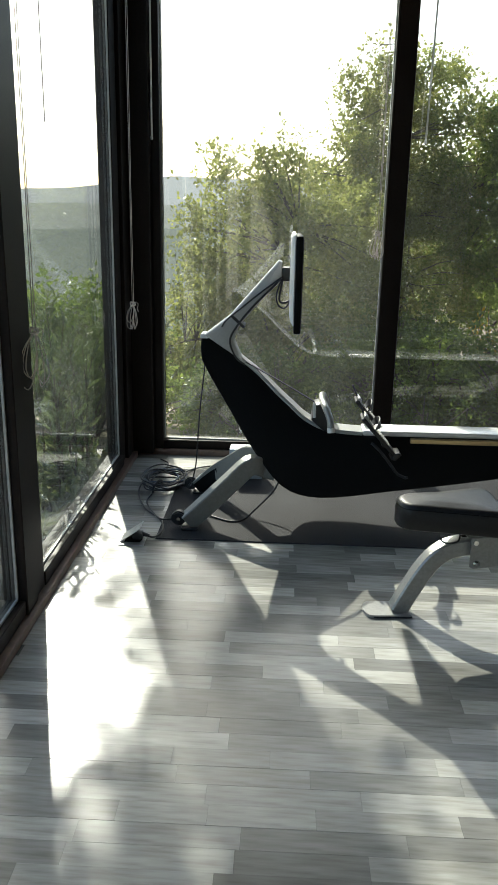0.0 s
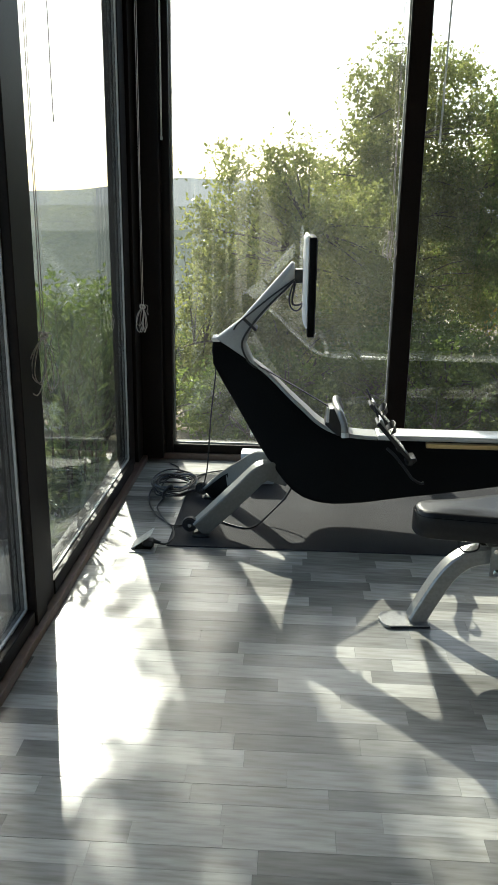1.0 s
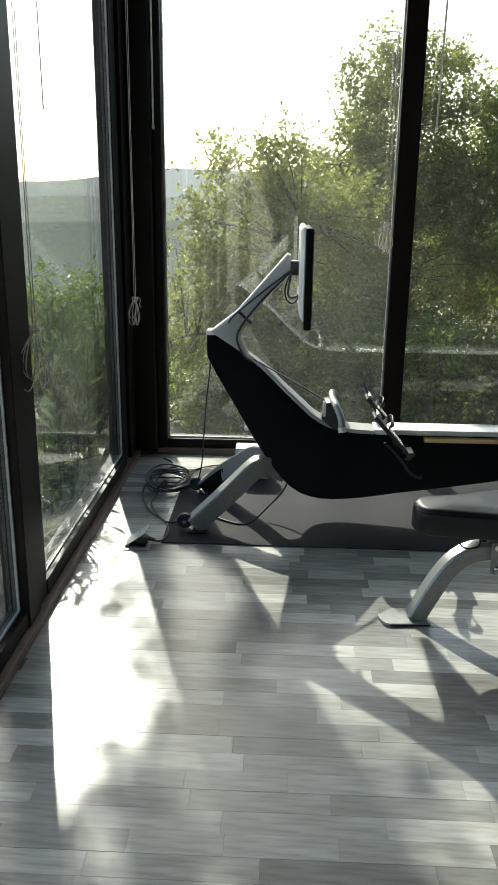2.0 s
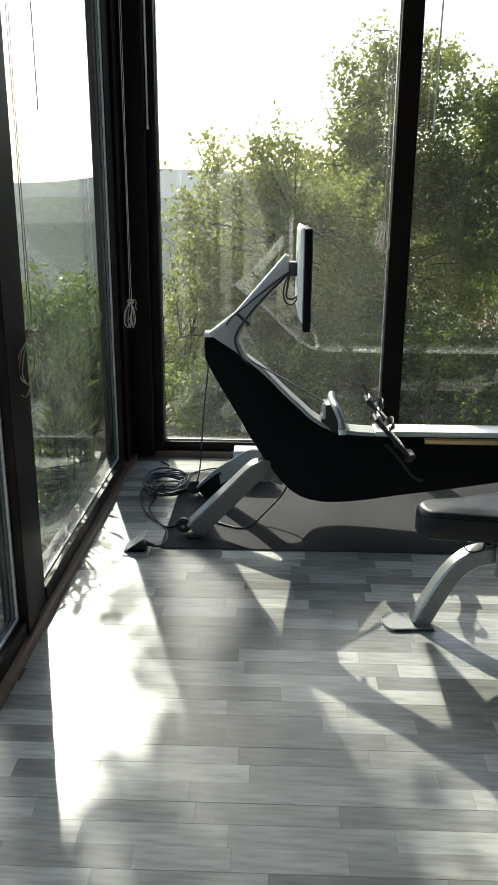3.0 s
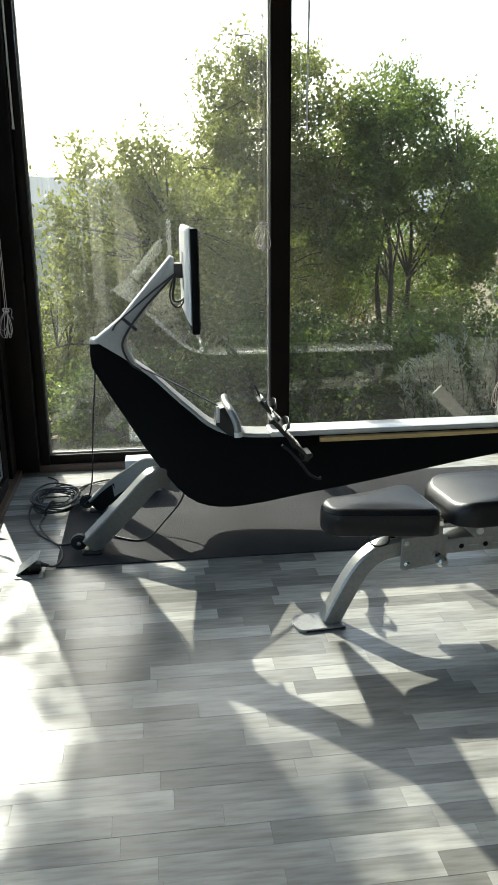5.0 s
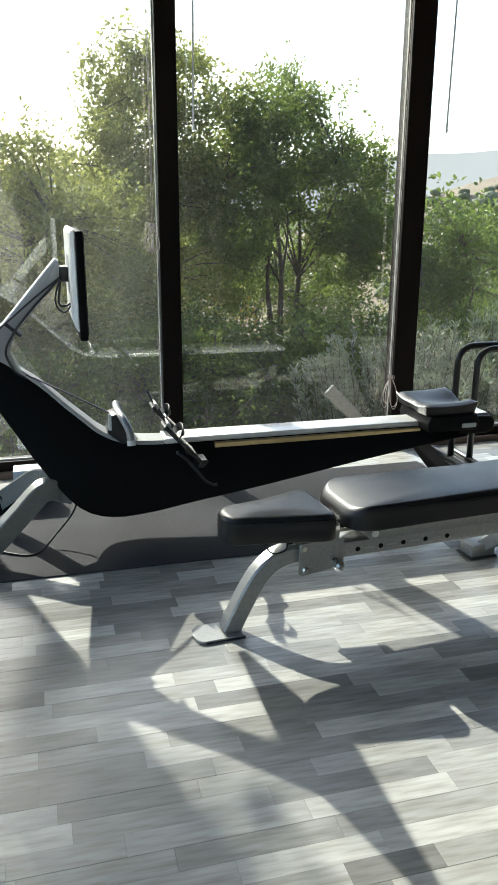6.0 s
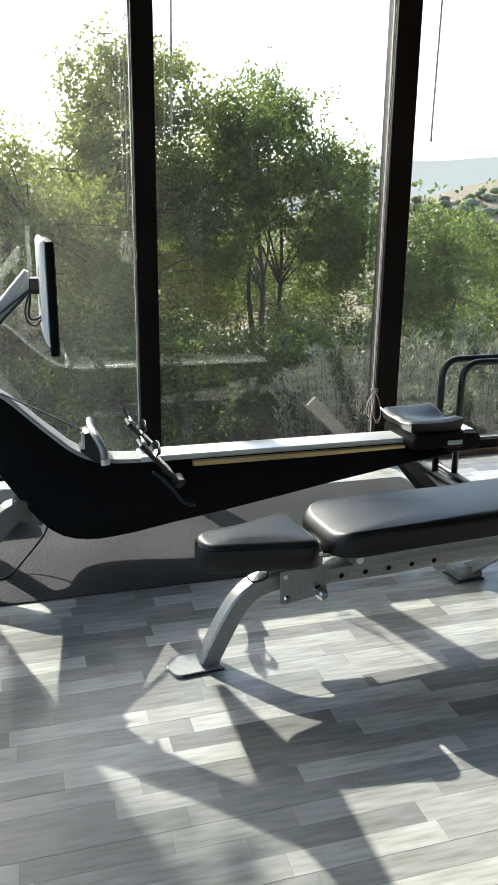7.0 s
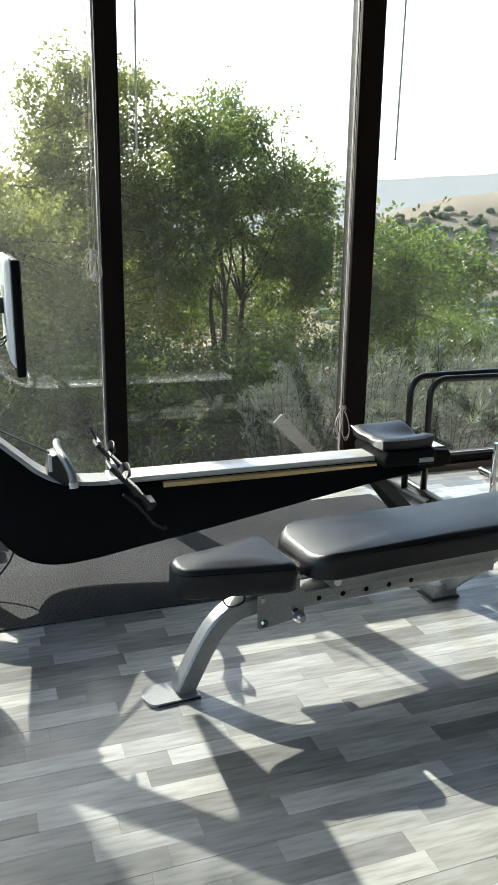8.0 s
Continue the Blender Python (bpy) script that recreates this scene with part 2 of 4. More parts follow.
def frame_member(parent, name, x0, x1, y0, y1, z0, z1, label=""):
    return part(name, boxm(x0, x1, y0, y1, z0, z1, bevel=0.003, seg=1), M_FRAME, parent, label)


# back wall glazing
back = tagged(thing("window_1", 0.15, 5.2, 0, "dark bronze framed floor to ceiling windows facing the garden", "window"), kind="structure")
back.matrix_world = Matrix.Identity(4)
frame_member(back, "mullion", 1.325, 1.428, 5.185, 5.30, 0.012, 2.80)
frame_member(back, "mullion", 2.634, 2.762, 5.185, 5.30, 0.012, 2.80)
frame_member(back, "mullion", 3.96, 4.08, 5.185, 5.30, 0.012, 2.80)
frame_member(back, "mullion", 5.28, 5.40, 5.185, 5.30, 0.012, 2.80)
cols = [(0.148, 1.325), (1.428, 2.634), (2.762, 3.96), (4.08, 5.28), (5.40, 6.20)]
for a, b in cols:
    frame_member(back, "bottom_rail", a, b, 5.195, 5.295, 0.012, 0.075)
    frame_member(back, "top_rail", a, b, 5.195, 5.295, 2.72, 2.80)
    g = part("pane", boxm(a, b, GLASS_Y, GLASS_Y + 0.008, 0.075, 2.72), M_GLASS_DUSTY if a < 1 else M_GLASS, back, "dusty glass pane" if a < 1 else "clear glass pane")
    g.visible_shadow = False
    part("gasket", boxm(a, b, 5.222, 5.233, 0.075, 0.083), M_SEAL, back, "pale rubber glazing gasket")
    part("gasket", boxm(a, a + 0.006, 5.222, 5.233, 0.083, 2.72), M_SEAL, back, "pale rubber glazing gasket")
    part("gasket", boxm(b - 0.006, b, 5.222, 5.233, 0.083, 2.72), M_SEAL, back, "pale rubber glazing gasket")

# corner post
post = tagged(thing("corner_post", 0, 0, 0, "dark bronze corner post between the two window walls", "post"), kind="structure")
frame_member(post, "post", -0.13, 0.10, 5.12, 5.30, 0.012, 2.80)
frame_member(post, "jamb", 0.102, 0.148, 5.175, 5.30, 0.012, 2.80)
frame_member(post, "jamb", -0.12, -0.012, 4.98, 5.118, 0.012, 2.80)
frame_member(post, "jamb", -0.10, -0.03, 4.85, 4.978, 0.012, 2.80)

# left wall glazing
left = tagged(thing("window_2", 0, 0, 0, "dark bronze framed sliding glass doors along the terrace", "window"), kind="structure")
spans = [(3.44, 4.85), (1.85, 3.22), (0.30, 1.67), (-1.25, 0.12), (-2.2, -1.43)]
for a, b in spans:
    frame_member(left, "bottom_rail", -0.10, -0.012, a, b, 0.03, 0.085)
    frame_member(left, "top_rail", -0.10, -0.012, a, b, 2.72, 2.80)
    g = part("pane", boxm(GLASS_X - 0.008, GLASS_X, a, b, 0.085, 2.72), M_GLASS_DUSTY, left, "clear dusty glass pane")
    g.visible_shadow = False
    part("gasket", boxm(GLASS_X + 0.002, GLASS_X + 0.010, b - 0.008, b, 0.085, 2.72), M_SEAL, left, "pale rubber glazing gasket")
    part("gasket", boxm(GLASS_X + 0.002, GLASS_X + 0.010, a, b, 0.085, 0.092), M_SEAL, left, "pale rubber glazing gasket")
for a, b in ((3.22, 3.44), (1.67, 1.85), (0.12, 0.30), (-1.43, -1.25)):
    frame_member(left, "mullion", -0.13, -0.005, a, (a + b) / 2 - 0.004, 0.03, 2.80)
    frame_member(left, "mullion", -0.12, -0.016, (a + b) / 2 - 0.002, b, 0.03, 2.80)

sill = tagged(link_mesh("threshold", boxm(-0.14, 0.012, -2.2, 5.12, -0.05, 0.028, bevel=0.004), M_SILL, None, 35),
              "brown timber threshold under the sliding doors", "threshold", kind="structure")
sill2 = tagged(link_mesh("baseboard", boxm(0.014, 6.2, 5.155, 5.184, -0.05, 0.030, bevel=0.004), M_SILL, None, 35),
               "brown timber strip along the window wall", "baseboard", kind="structure")
sill3 = tagged(link_mesh("trim", boxm(-0.14, 6.2, 5.1841, 5.31, -0.05, 0.011), M_FRAME, None, 35),
               "dark sill under the window frames", "sill", kind="structure")

# closing walls and ceiling
tagged(link_mesh("ceiling", boxm(-0.2, ROOM_X1 + 0.2, ROOM_Y0 - 0.2, 5.45, CEIL, CEIL + 0.2), M_WALL), "plain grey plaster ceiling", "ceiling", kind="structure")
tagged(link_mesh("wall_north", boxm(-0.14, ROOM_X1, 5.19, 5.31, 2.801, CEIL), M_WALL), "plain grey band over the windows", "wall", kind="structure")
tagged(link_mesh("wall_west", boxm(-0.14, 0, ROOM_Y0, 5.188, 2.801, CEIL), M_WALL), "plain grey band over the doors", "wall", kind="structure")
tagged(link_mesh("wall_south", boxm(-0.14, ROOM_X1, ROOM_Y0 - 0.15, ROOM_Y0, -0.1, CEIL), M_WALL), "plain grey plaster wall", "wall", kind="structure")
# unseen dark panel, added so the right panes mirror something dark
M_DARKWALL = mat("dark_reflection_panel", (0.035, 0.032, 0.03), 0.7, scale=14, stretch=(1, 1, 0.2), bump=0.2, big=0.2)
tagged(link_mesh("wall_panel", boxm(3.4, ROOM_X1 - 0.002, ROOM_Y0 + 0.002, ROOM_Y0 + 0.04, 0.0, CEIL - 0.002), M_DARKWALL), "plain dark panel added out of view for the window reflections", "wall", kind="structure")
tagged(link_mesh("wall_east", boxm(ROOM_X1, ROOM_X1 + 0.15, ROOM_Y0 - 0.15, 5.31, -0.1, CEIL), M_WALL), "plain grey plaster wall", "wall", kind="structure")


# ---------------------------------------------------------------- rowing machine
def sq(w, h, r=0.006):
    return [(-w + r, -h), (w - r, -h), (w, -h + r), (w, h - r), (w - r, h), (-w + r, h), (-w, h - r), (-w, -h + r)]


rower = thing("rowing_machine", 0, 0, 0, "black rowing machine with silver rail and swivel screen on a mat", "rowing machine")
low = [(0.464, 0.812), (0.462, 0.775), (0.468, 0.725), (0.508, 0.648), (0.555, 0.570), (0.605, 0.487), (0.655, 0.402), (0.702, 0.332), (0.750, 0.268),
       (0.783, 0.228), (0.820, 0.193), (0.862, 0.168), (0.905, 0.154), (0.950, 0.146), (0.998, 0.144), (1.060, 0.148), (1.130, 0.156), (1.283, 0.182),
       (1.440, 0.205), (1.600, 0.231), (1.770, 0.260), (1.940, 0.290), (2.110, 0.317), (2.280, 0.345), (2.500, 0.372)]
top = [(2.500, 0.432), (1.300, 0.432), (1.170, 0.432), (1.090, 0.436), (1.020, 0.446), (0.960, 0.466), (0.905, 0.500), (0.860, 0.540), (0.790, 0.600), (0.710, 0.672),
       (0.640, 0.722), (0.560, 0.776), (0.492, 0.828)]


AXIS = 4.27
low_x, low_z = [p[0] for p in low], [p[1] for p in low]
top_x, top_z = [p[0] for p in top[::-1]], [p[1] for p in top[::-1]]


def narrow(x):
    """How far the shell has widened behind the nose, 0.4 to 1."""
    f = min(1.0, max(0.0, (x - 0.50) / 0.42))
    return 0.40 + 0.60 * f * f * (3 - 2 * f)


def sink(x):
    """The ridge lies a little lower than the flanks' upper edge as the shell widens."""
    return 0.022 * (narrow(x) - 0.40) / 0.60


def hull(bm):
    """The belly is broad, the ridge that carries the rail is narrow, and both taper to the nose."""
    for v in bm.verts:
        zl, zt = float(np.interp(v.co.x, low_x[2:], low_z[2:])), float(np.interp(v.co.x, top_x, top_z))
        f = min(1.0, max(0.0, (v.co.z - zl) / max(0.02, zt - zl)))
        half = (0.150 - 0.088 * f) * narrow(v.co.x)
        v.co.y = AXIS + (v.co.y / 0.1325) * half
        v.co.z -= sink(v.co.x) * f
    return bm


def ridge_strip(bm):
    for v in bm.verts:
        v.co.y = AXIS + (v.co.y - 4.243) * narrow(v.co.x)
        v.co.z -= sink(v.co.x)
    return bm


part("body", hull(plate_xz(bmesh.new(), low + top, -0.1325, 0.1325, bevel=0.016, seg=3)), M_BLACK, rower, "matt black moulded shell", smooth=40)
# silver trim along the upper edge, running into the rail
spine = smooth_path([(0.470, 4.243, 0.826), (0.560, 4.243, 0.779), (0.640, 4.243, 0.726), (0.710, 4.243, 0.676), (0.790, 4.243, 0.604), (0.860, 4.243, 0.544),
                     (0.905, 4.243, 0.504), (0.960, 4.243, 0.470), (1.020, 4.243, 0.450), (1.090, 4.243, 0.440), (1.170, 4.243, 0.436)], 4)
flat = [(-0.058, -0.004), (0.058, -0.004), (0.062, 0.004), (0.056, 0.012), (-0.056, 0.012), (-0.062, 0.004)]
part("trim", ridge_strip(tubem(spine, 1, section=flat, up=(0, 0, 1))), M_GREYARM, rower, "grey trim along the upper edge")
part("rail", boxm(1.172, 2.56, AXIS - 0.061, AXIS + 0.061, 0.410, 0.434, bevel=0.005), M_SILVER, rower, "brushed aluminium slide rail")
part("strip", boxm(1.375, 2.295, AXIS - 0.086, AXIS - 0.060, 0.388, 0.408, bevel=0.002, seg=1), M_BRASS, rower, "gold coloured strip under the rail")
part("nose_cap", boxm(0.462, 0.500, 4.205, 4.285, 0.817, 0.836, bevel=0.006), M_WHITEP, rower, "pale cap on the nose")
part("end_cap", plate_xz(bmesh.new(), [(2.46, 0.372), (2.60, 0.376), (2.632, 0.392), (2.634, 0.430), (2.615, 0.452), (2.46, 0.460)], 4.140, 4.346, bevel=0.012), M_BLACK, rower, "black plastic rail end cap")
part("end_plate", boxm(2.57, 2.618, 4.18, 4.31, 0.4525, 0.459, bevel=0.002, seg=1, turn=None), M_GREYARM, rower)
# monitor arm
arm_out = [(0.480, 0.832), (0.585, 0.914), (0.786, 1.146), (0.800, 1.140), (0.799, 1.066), (0.712, 0.976), (0.628, 0.876), (0.604, 0.812), (0.640, 0.728)]
arm = part("monitor_arm", plate_xz(bmesh.new(), arm_out, 4.195, 4.290, bevel=0.012), M_GREYARM, rower, "grey tapered monitor arm")
part("clip", boxm(-0.006, 0.006, 4.188, 4.297, -0.036, 0.036, bevel=0.003, seg=1, turn=pose(0.622, 0, 0.893, 0, -48, 0)), M_CABLE, arm, "black cable strap")
# screen
bracket = part("bracket", boxm(0.800, 0.838, 4.205, 4.28, 1.062, 1.118, bevel=0.006), M_BLACKM, rower, "black tilting screen bracket")
part("mount", boxm(0.832, 0.840, 4.17, 4.315, 1.02, 1.162, bevel=0.003, seg=1), M_GREYARM, bracket)
screen = part("screen", boxm(0.852, 0.880, 3.985, 4.505, 0.876, 1.250, bevel=0.006), M_BLACK, rower, "thin black screen seen from its edge")
bm = bmesh.new()
box(bm, 0.834, 0.852, 3.990, 4.500, 0.90, 1.262)
for v in bm.verts:
    if v.co.x < 0.84:
        v.co.y += 0.03 if v.co.y < 4.2 else -0.03
        v.co.z += 0.03 if v.co.z < 1.0 else -0.014
bmesh.ops.bevel(bm, geom=list(bm.edges), offset=0.006, segments=3, affect="EDGES")
part("back_cover", bm, M_WHITEP, screen, "white rear cover")
part("glass", boxm(0.8805, 0.882, 3.995, 4.495, 0.888, 1.240), mat("screen_glass", (0.01, 0.01, 0.012), 0.05, scale=10), screen, "dark glossy display glass")
# cables on the arm
def cable(name, pts, r, parent, material=M_CABLE, label="", n=6, seg=8):
    return part(name, tubem(smooth_path(pts, n), r, seg), material, parent, label, smooth=180)


cable("cable", [(0.842, 4.20, 1.03), (0.838, 4.20, 0.985), (0.815, 4.19, 0.955), (0.790, 4.185, 0.965), (0.780, 4.185, 1.00), (0.788, 4.185, 1.04), (0.80, 4.19, 1.07)], 0.0035, rower)
cable("cable", [(0.846, 4.21, 1.05), (0.842, 4.21, 0.995), (0.812, 4.20, 0.975), (0.792, 4.20, 0.99), (0.800, 4.19, 1.07), (0.760, 4.186, 1.035),
                (0.690, 4.184, 0.965), (0.625, 4.184, 0.885), (0.590, 4.186, 0.815), (0.615, 4.186, 0.745), (0.655, 4.180, 0.715)], 0.0045, rower)
cable("cable", [(0.80, 4.188, 1.08), (0.720, 4.186, 1.02), (0.640, 4.185, 0.955), (0.575, 4.187, 0.900), (0.555, 4.19, 0.87)], 0.0035, rower)
# drive strap from the nose to the handle
part("strap", tubem([(0.655, 4.243, 0.716), (0.80, 4.243, 0.638), (0.958, 4.243, 0.548)], 1, section=[(-0.010, -0.0018), (0.010, -0.0018), (0.010, 0.0018), (-0.010, 0.0018)], up=(0, 0, 1)),
     M_CABLE, rower, "black woven pull strap")
# handle in its cradle
cradle = part("cradle", plate_xz(bmesh.new(), [(0.945, 0.478), (0.955, 0.545), (0.985, 0.553), (1.030, 0.505), (1.045, 0.426), (1.0, 0.430)], 4.185, 4.30, bevel=0.008), M_BLACKM, rower, "black handle cradle")
part("hook", boxm(0.950, 0.962, 4.18, 4.192, 0.49, 0.556, bevel=0.002, seg=1), M_WHITEP, cradle)
hb = tubem(smooth_path([(1.024, 4.075, 0.462), (1.018, 4.085, 0.512), (0.998, 4.13, 0.555), (0.990, 4.243, 0.560), (0.998, 4.356, 0.555), (1.018, 4.40, 0.512), (1.024, 4.411, 0.462)], 6), 0.0145, 12)
handle = part("handle", hb, M_GREYP, rower, "curved silver pull handle", smooth=180)
for yy, s in ((4.074, 1), (4.412, -1)):
    part("grip_end", cyl(bmesh.new(), (1.0245, yy, 0.456), (1.023, yy + s * 0.004, 0.476), 0.0160, 14), M_WHITEP, handle)
# foot stretchers
for yc in (4.085, 4.400):
    bm = bmesh.new()
    slope = pose(1.228, yc, 0.446, 0, 48, 0)
    box(bm, -0.115, 0.090, -0.050, 0.050, -0.010, 0.006, bevel=0.004, seg=1, turn=slope)
    fp = part("footplate", bm, M_BLACKM, rower, "black angled footplate")
    bm = bmesh.new()
    for k in range(8):
        box(bm, -0.04 + k * 0.012, -0.034 + k * 0.012, -0.045, 0.045, 0.0065, 0.010, turn=slope)
    part("tread", bm, M_GREYP, fp, "ribbed grey tread")
    part("heel_cup", plate_xz(bmesh.new(), [(1.276, 0.356), (1.296, 0.352), (1.318, 0.376), (1.310, 0.386), (1.288, 0.384)], yc - 0.045, yc + 0.045, bevel=0.006), M_BLACKM, fp, "black plastic heel cup")
    part("toe_cap", boxm(-0.118, -0.095, -0.040, 0.040, 0.0065, 0.018, bevel=0.004, turn=slope), M_GREYP, fp, "pale toe end")
    st = tubem(smooth_path([slope @ Vector((-0.045, -0.058, -0.004)), slope @ Vector((-0.05, -0.045, 0.03)), slope @ Vector((-0.05, 0.0, 0.042)), slope @ Vector((-0.05, 0.045, 0.03)),
                            slope @ Vector((-0.045, 0.058, -0.004))], 5), 1, section=[(-0.016, -0.0018), (0.016, -0.0018), (0.016, 0.0018), (-0.016, 0.0018)], up=(1, 0, 0.2))
    part("foot_strap", st, M_CABLE, fp, "black webbing foot strap")
    end = cable("strap_end", [(1.19, yc - 0.056, 0.43), (1.225, yc - 0.064, 0.40), (1.27, yc - 0.060, 0.345), (1.30, yc - 0.055, 0.305), (1.335, yc - 0.05, 0.283), (1.350, yc - 0.05, 0.286)], 0.006, fp)
    cable("strap_tip", [(1.175, yc + 0.01, 0.505), (1.155, yc + 0.012, 0.545), (1.135, yc + 0.015, 0.590)], 0.004, fp)
part("foot_axle", cyl(bmesh.new(), (1.245, 4.05, 0.418), (1.245, 4.44, 0.418), 0.011, 12), M_BLACKM, rower, "black steel bar that carries the footplates")
# seat
carriage = part("carriage", plate_xz(bmesh.new(), [(2.300, 0.404), (2.292, 0.440), (2.306, 0.472), (2.525, 0.472), (2.540, 0.440), (2.532, 0.404)], 4.112, 4.400, bevel=0.010), M_BLACK, rower, "black seat carriage")
part("roller_cover", boxm(2.45, 2.52, 4.105, 4.1118, 0.418, 0.438, bevel=0.003, seg=1), M_GREYARM, carriage)
bm = bmesh.new()
NX, NY = 14, 16
grid = []
for j in range(NY + 1):
    row = []
    v = -1 + 2 * j / NY
    for i in range(NX + 1):
        u = -1 + 2 * i / NX
        wave = 0.018 * (abs(v) ** 1.5) - 0.016 * math.exp(-((v / 0.35) ** 2)) * max(0.0, u + 0.6) + 0.012 * max(0, u) ** 2
        drop = -0.012 * max(0.0, max(abs(u), abs(v)) - 0.86) / 0.14
        round_in = 1 - 0.07 * max(0, abs(u) - 0.5) * 2 * abs(v)
        lobes = -0.018 * math.exp(-((v / 0.30) ** 2)) * (1 if u < 0 else 0) * abs(u) ** 3
        row.append(bm.verts.new((2.410 + 0.132 * u * round_in - lobes, 4.275 + 0.154 * v * round_in, 0.508 + wave + drop)))
    grid.append(row)
for j in range(NY):
    for i in range(NX):
        bm.faces.new((grid[j][i], grid[j][i + 1], grid[j + 1][i + 1], grid[j + 1][i]))
r = bmesh.ops.extrude_face_region(bm, geom=list(bm.faces))
for v in r["geom"]:
    if isinstance(v, bmesh.types.BMVert):
        v.co.z = 0.473
        v.co.x = 2.410 + (v.co.x - 2.410) * 0.94
        v.co.y = 4.275 + (v.co.y - 4.275) * 0.94
bmesh.ops.recalc_face_normals(bm, faces=bm.faces)
seat = part("seat", bm, M_VINYL, rower, "black moulded seat cushion", smooth=60)
pip = [(2.410 - 0.134 * (1 - 0.07 * abs(v)) + 0.018 * math.exp(-((v / 0.30) ** 2)), 4.275 + 0.156 * v * (1 - 0.07 * abs(v)), 0.4975 + 0.018 * abs(v) ** 1.5) for v in [-1 + k / 10 for k in range(21)]]
part("piping", tubem(pip, 0.0035, 8), M_WHITEP, seat, "white piping along the front edge", smooth=180)
# front legs, wheels and hub
hub = part("hub", plate_xz(bmesh.new(), [(0.690, 0.230), (0.690, 0.285), (0.748, 0.305), (0.800, 0.26), (0.790, 0.20)], 4.17, 4.316, bevel=0.01), M_LEG, rower, "silver leg hub")
for s in (-1, 1):
    hipy, footy = 4.243 + s * 0.05, 4.243 + s * (0.16 if s < 0 else 0.30)
    pts = [(0.735, hipy, 0.262), (0.685, hipy + s * 0.035, 0.275), (0.610, (hipy + footy) / 2, 0.208), (0.500, footy - s * 0.02, 0.105), (0.420, footy, 0.031)]
    leg = part("front_leg", tubem(smooth_path(pts, 5), 1, section=sq(0.030, 0.040, 0.005), up=(0, 0, 1)), M_LEG, rower, "silver painted front leg")
    # black strip along the inner side, on the far leg only
    if s > 0:
        inner = [(x, y - 0.034, z - 0.004) for x, y, z in pts]
        part("inner_strip", tubem(smooth_path(inner[1:], 5), 1, section=sq(0.004, 0.034, 0.002), up=(0, 0, 1)), M_BLACK, leg, "black strip along the inner side of the leg")
    part("foot_pad", boxm(0.395, 0.470, footy - 0.042, footy + 0.042, 0.0065, 0.018, bevel=0.004, seg=1), M_CABLE, leg, "black rubber foot")
    wh = cyl(bmesh.new(), (0.383, footy - 0.018, 0.052), (0.383, footy + 0.018, 0.052), 0.032, 20)
    bmesh.ops.bevel(wh, geom=[e for e in wh.edges if e.calc_face_angle(0) > 1.0], offset=0.006, segments=2, affect="EDGES")
    part("wheel", wh, M_CABLE, leg, "black transport wheel")
    part("axle", cyl(bmesh.new(), (0.383, footy - 0.024, 0.052), (0.383, footy + 0.024, 0.052), 0.008, 12), M_CHROME, leg)
# rear legs
for s in (-1, 1):
    pts = [(2.290, 4.243 + s * 0.05, 0.352), (2.40, 4.243 + s * 0.10, 0.235), (2.60, 4.243 + s * 0.19, 0.020)]
    leg = part("rear_leg", tubem(pts, 1, section=[(-0.022, -0.020), (0.022, -0.020), (0.022, 0.020), (-0.022, 0.020)], up=(0, 1, 0.2)), M_BLACKM, rower, "black steel rear leg")
    part("foot_pad", boxm(2.565, 2.64, 4.243 + s * 0.19 - 0.03, 4.243 + s * 0.19 + 0.03, 0.0065, 0.024, bevel=0.005, seg=1), M_CABLE, leg)
# power lead hanging from the nose
cable("power_lead", [(0.472, 4.28, 0.72), (0.470, 4.30, 0.655), (0.452, 4.31, 0.50), (0.440, 4.33, 0.36), (0.424, 4.38, 0.20), (0.395, 4.46, 0.09), (0.36, 4.55, 0.03), (0.31, 4.62, 0.012)], 0.0032, rower, label="thin black power lead")

# ---------------------------------------------------------------- mat
bm = boxm(0.300, 2.66, 3.955, 4.885, 0.0005, 0.0062, bevel=0.0015, seg=1)
tagged(link_mesh("exercise_mat", bm, M_RUBBER, None, 35), "black speckled rubber exercise mat lying on the floor", "mat")


# ---------------------------------------------------------------- weight bench
BENCH = pose(1.20, 3.405, 0, 0, 0, 4.4)
bench = tagged(new("weight_bench"), "adjustable weight bench with black vinyl pads on silver frame", "weight bench")
bench.matrix_world = BENCH


leg_pts = smooth_path([(0.042, 0, 0.008), (0.075, 0, 0.075), (0.115, 0, 0.150), (0.155, 0, 0.205), (0.205, 0, 0.240), (0.270, 0, 0.254), (0.33, 0, 0.256)], 6)
part("front_leg", tubem(leg_pts, 1, section=sq(0.030, 0.030), up=(0, 1, 0)), M_GREYP, bench, "silver curved front leg")
base = []
for k in range(9):
    a = math.pi / 2 + math.pi * k / 8
    base.append((-0.052 + 0.028 * math.cos(a), 0.0 + 0.052 * math.sin(a)))
base = [(0.082, -0.052)] + [(0.082, 0.052)] + base
bm = bmesh.new()
lo = [bm.verts.new((x, y, 0.001)) for x, y in base]
hi = [bm.verts.new((x, y, 0.011)) for x, y in base]
bm.faces.new(lo[::-1]); bm.faces.new(hi)
for k in range(len(base)):
    bm.faces.new((lo[k], lo[(k + 1) % len(base)], hi[(k + 1) % len(base)], hi[k]))
bmesh.ops.recalc_face_normals(bm, faces=bm.faces)
fb = part("base_plate", bm, M_GREYP, bench, "flat silver foot plate")
part("rubber_edge", boxm(-0.05, 0.084, -0.0545, 0.0545, 0.0005, 0.006, bevel=0.002, seg=1), M_CABLE, fb)
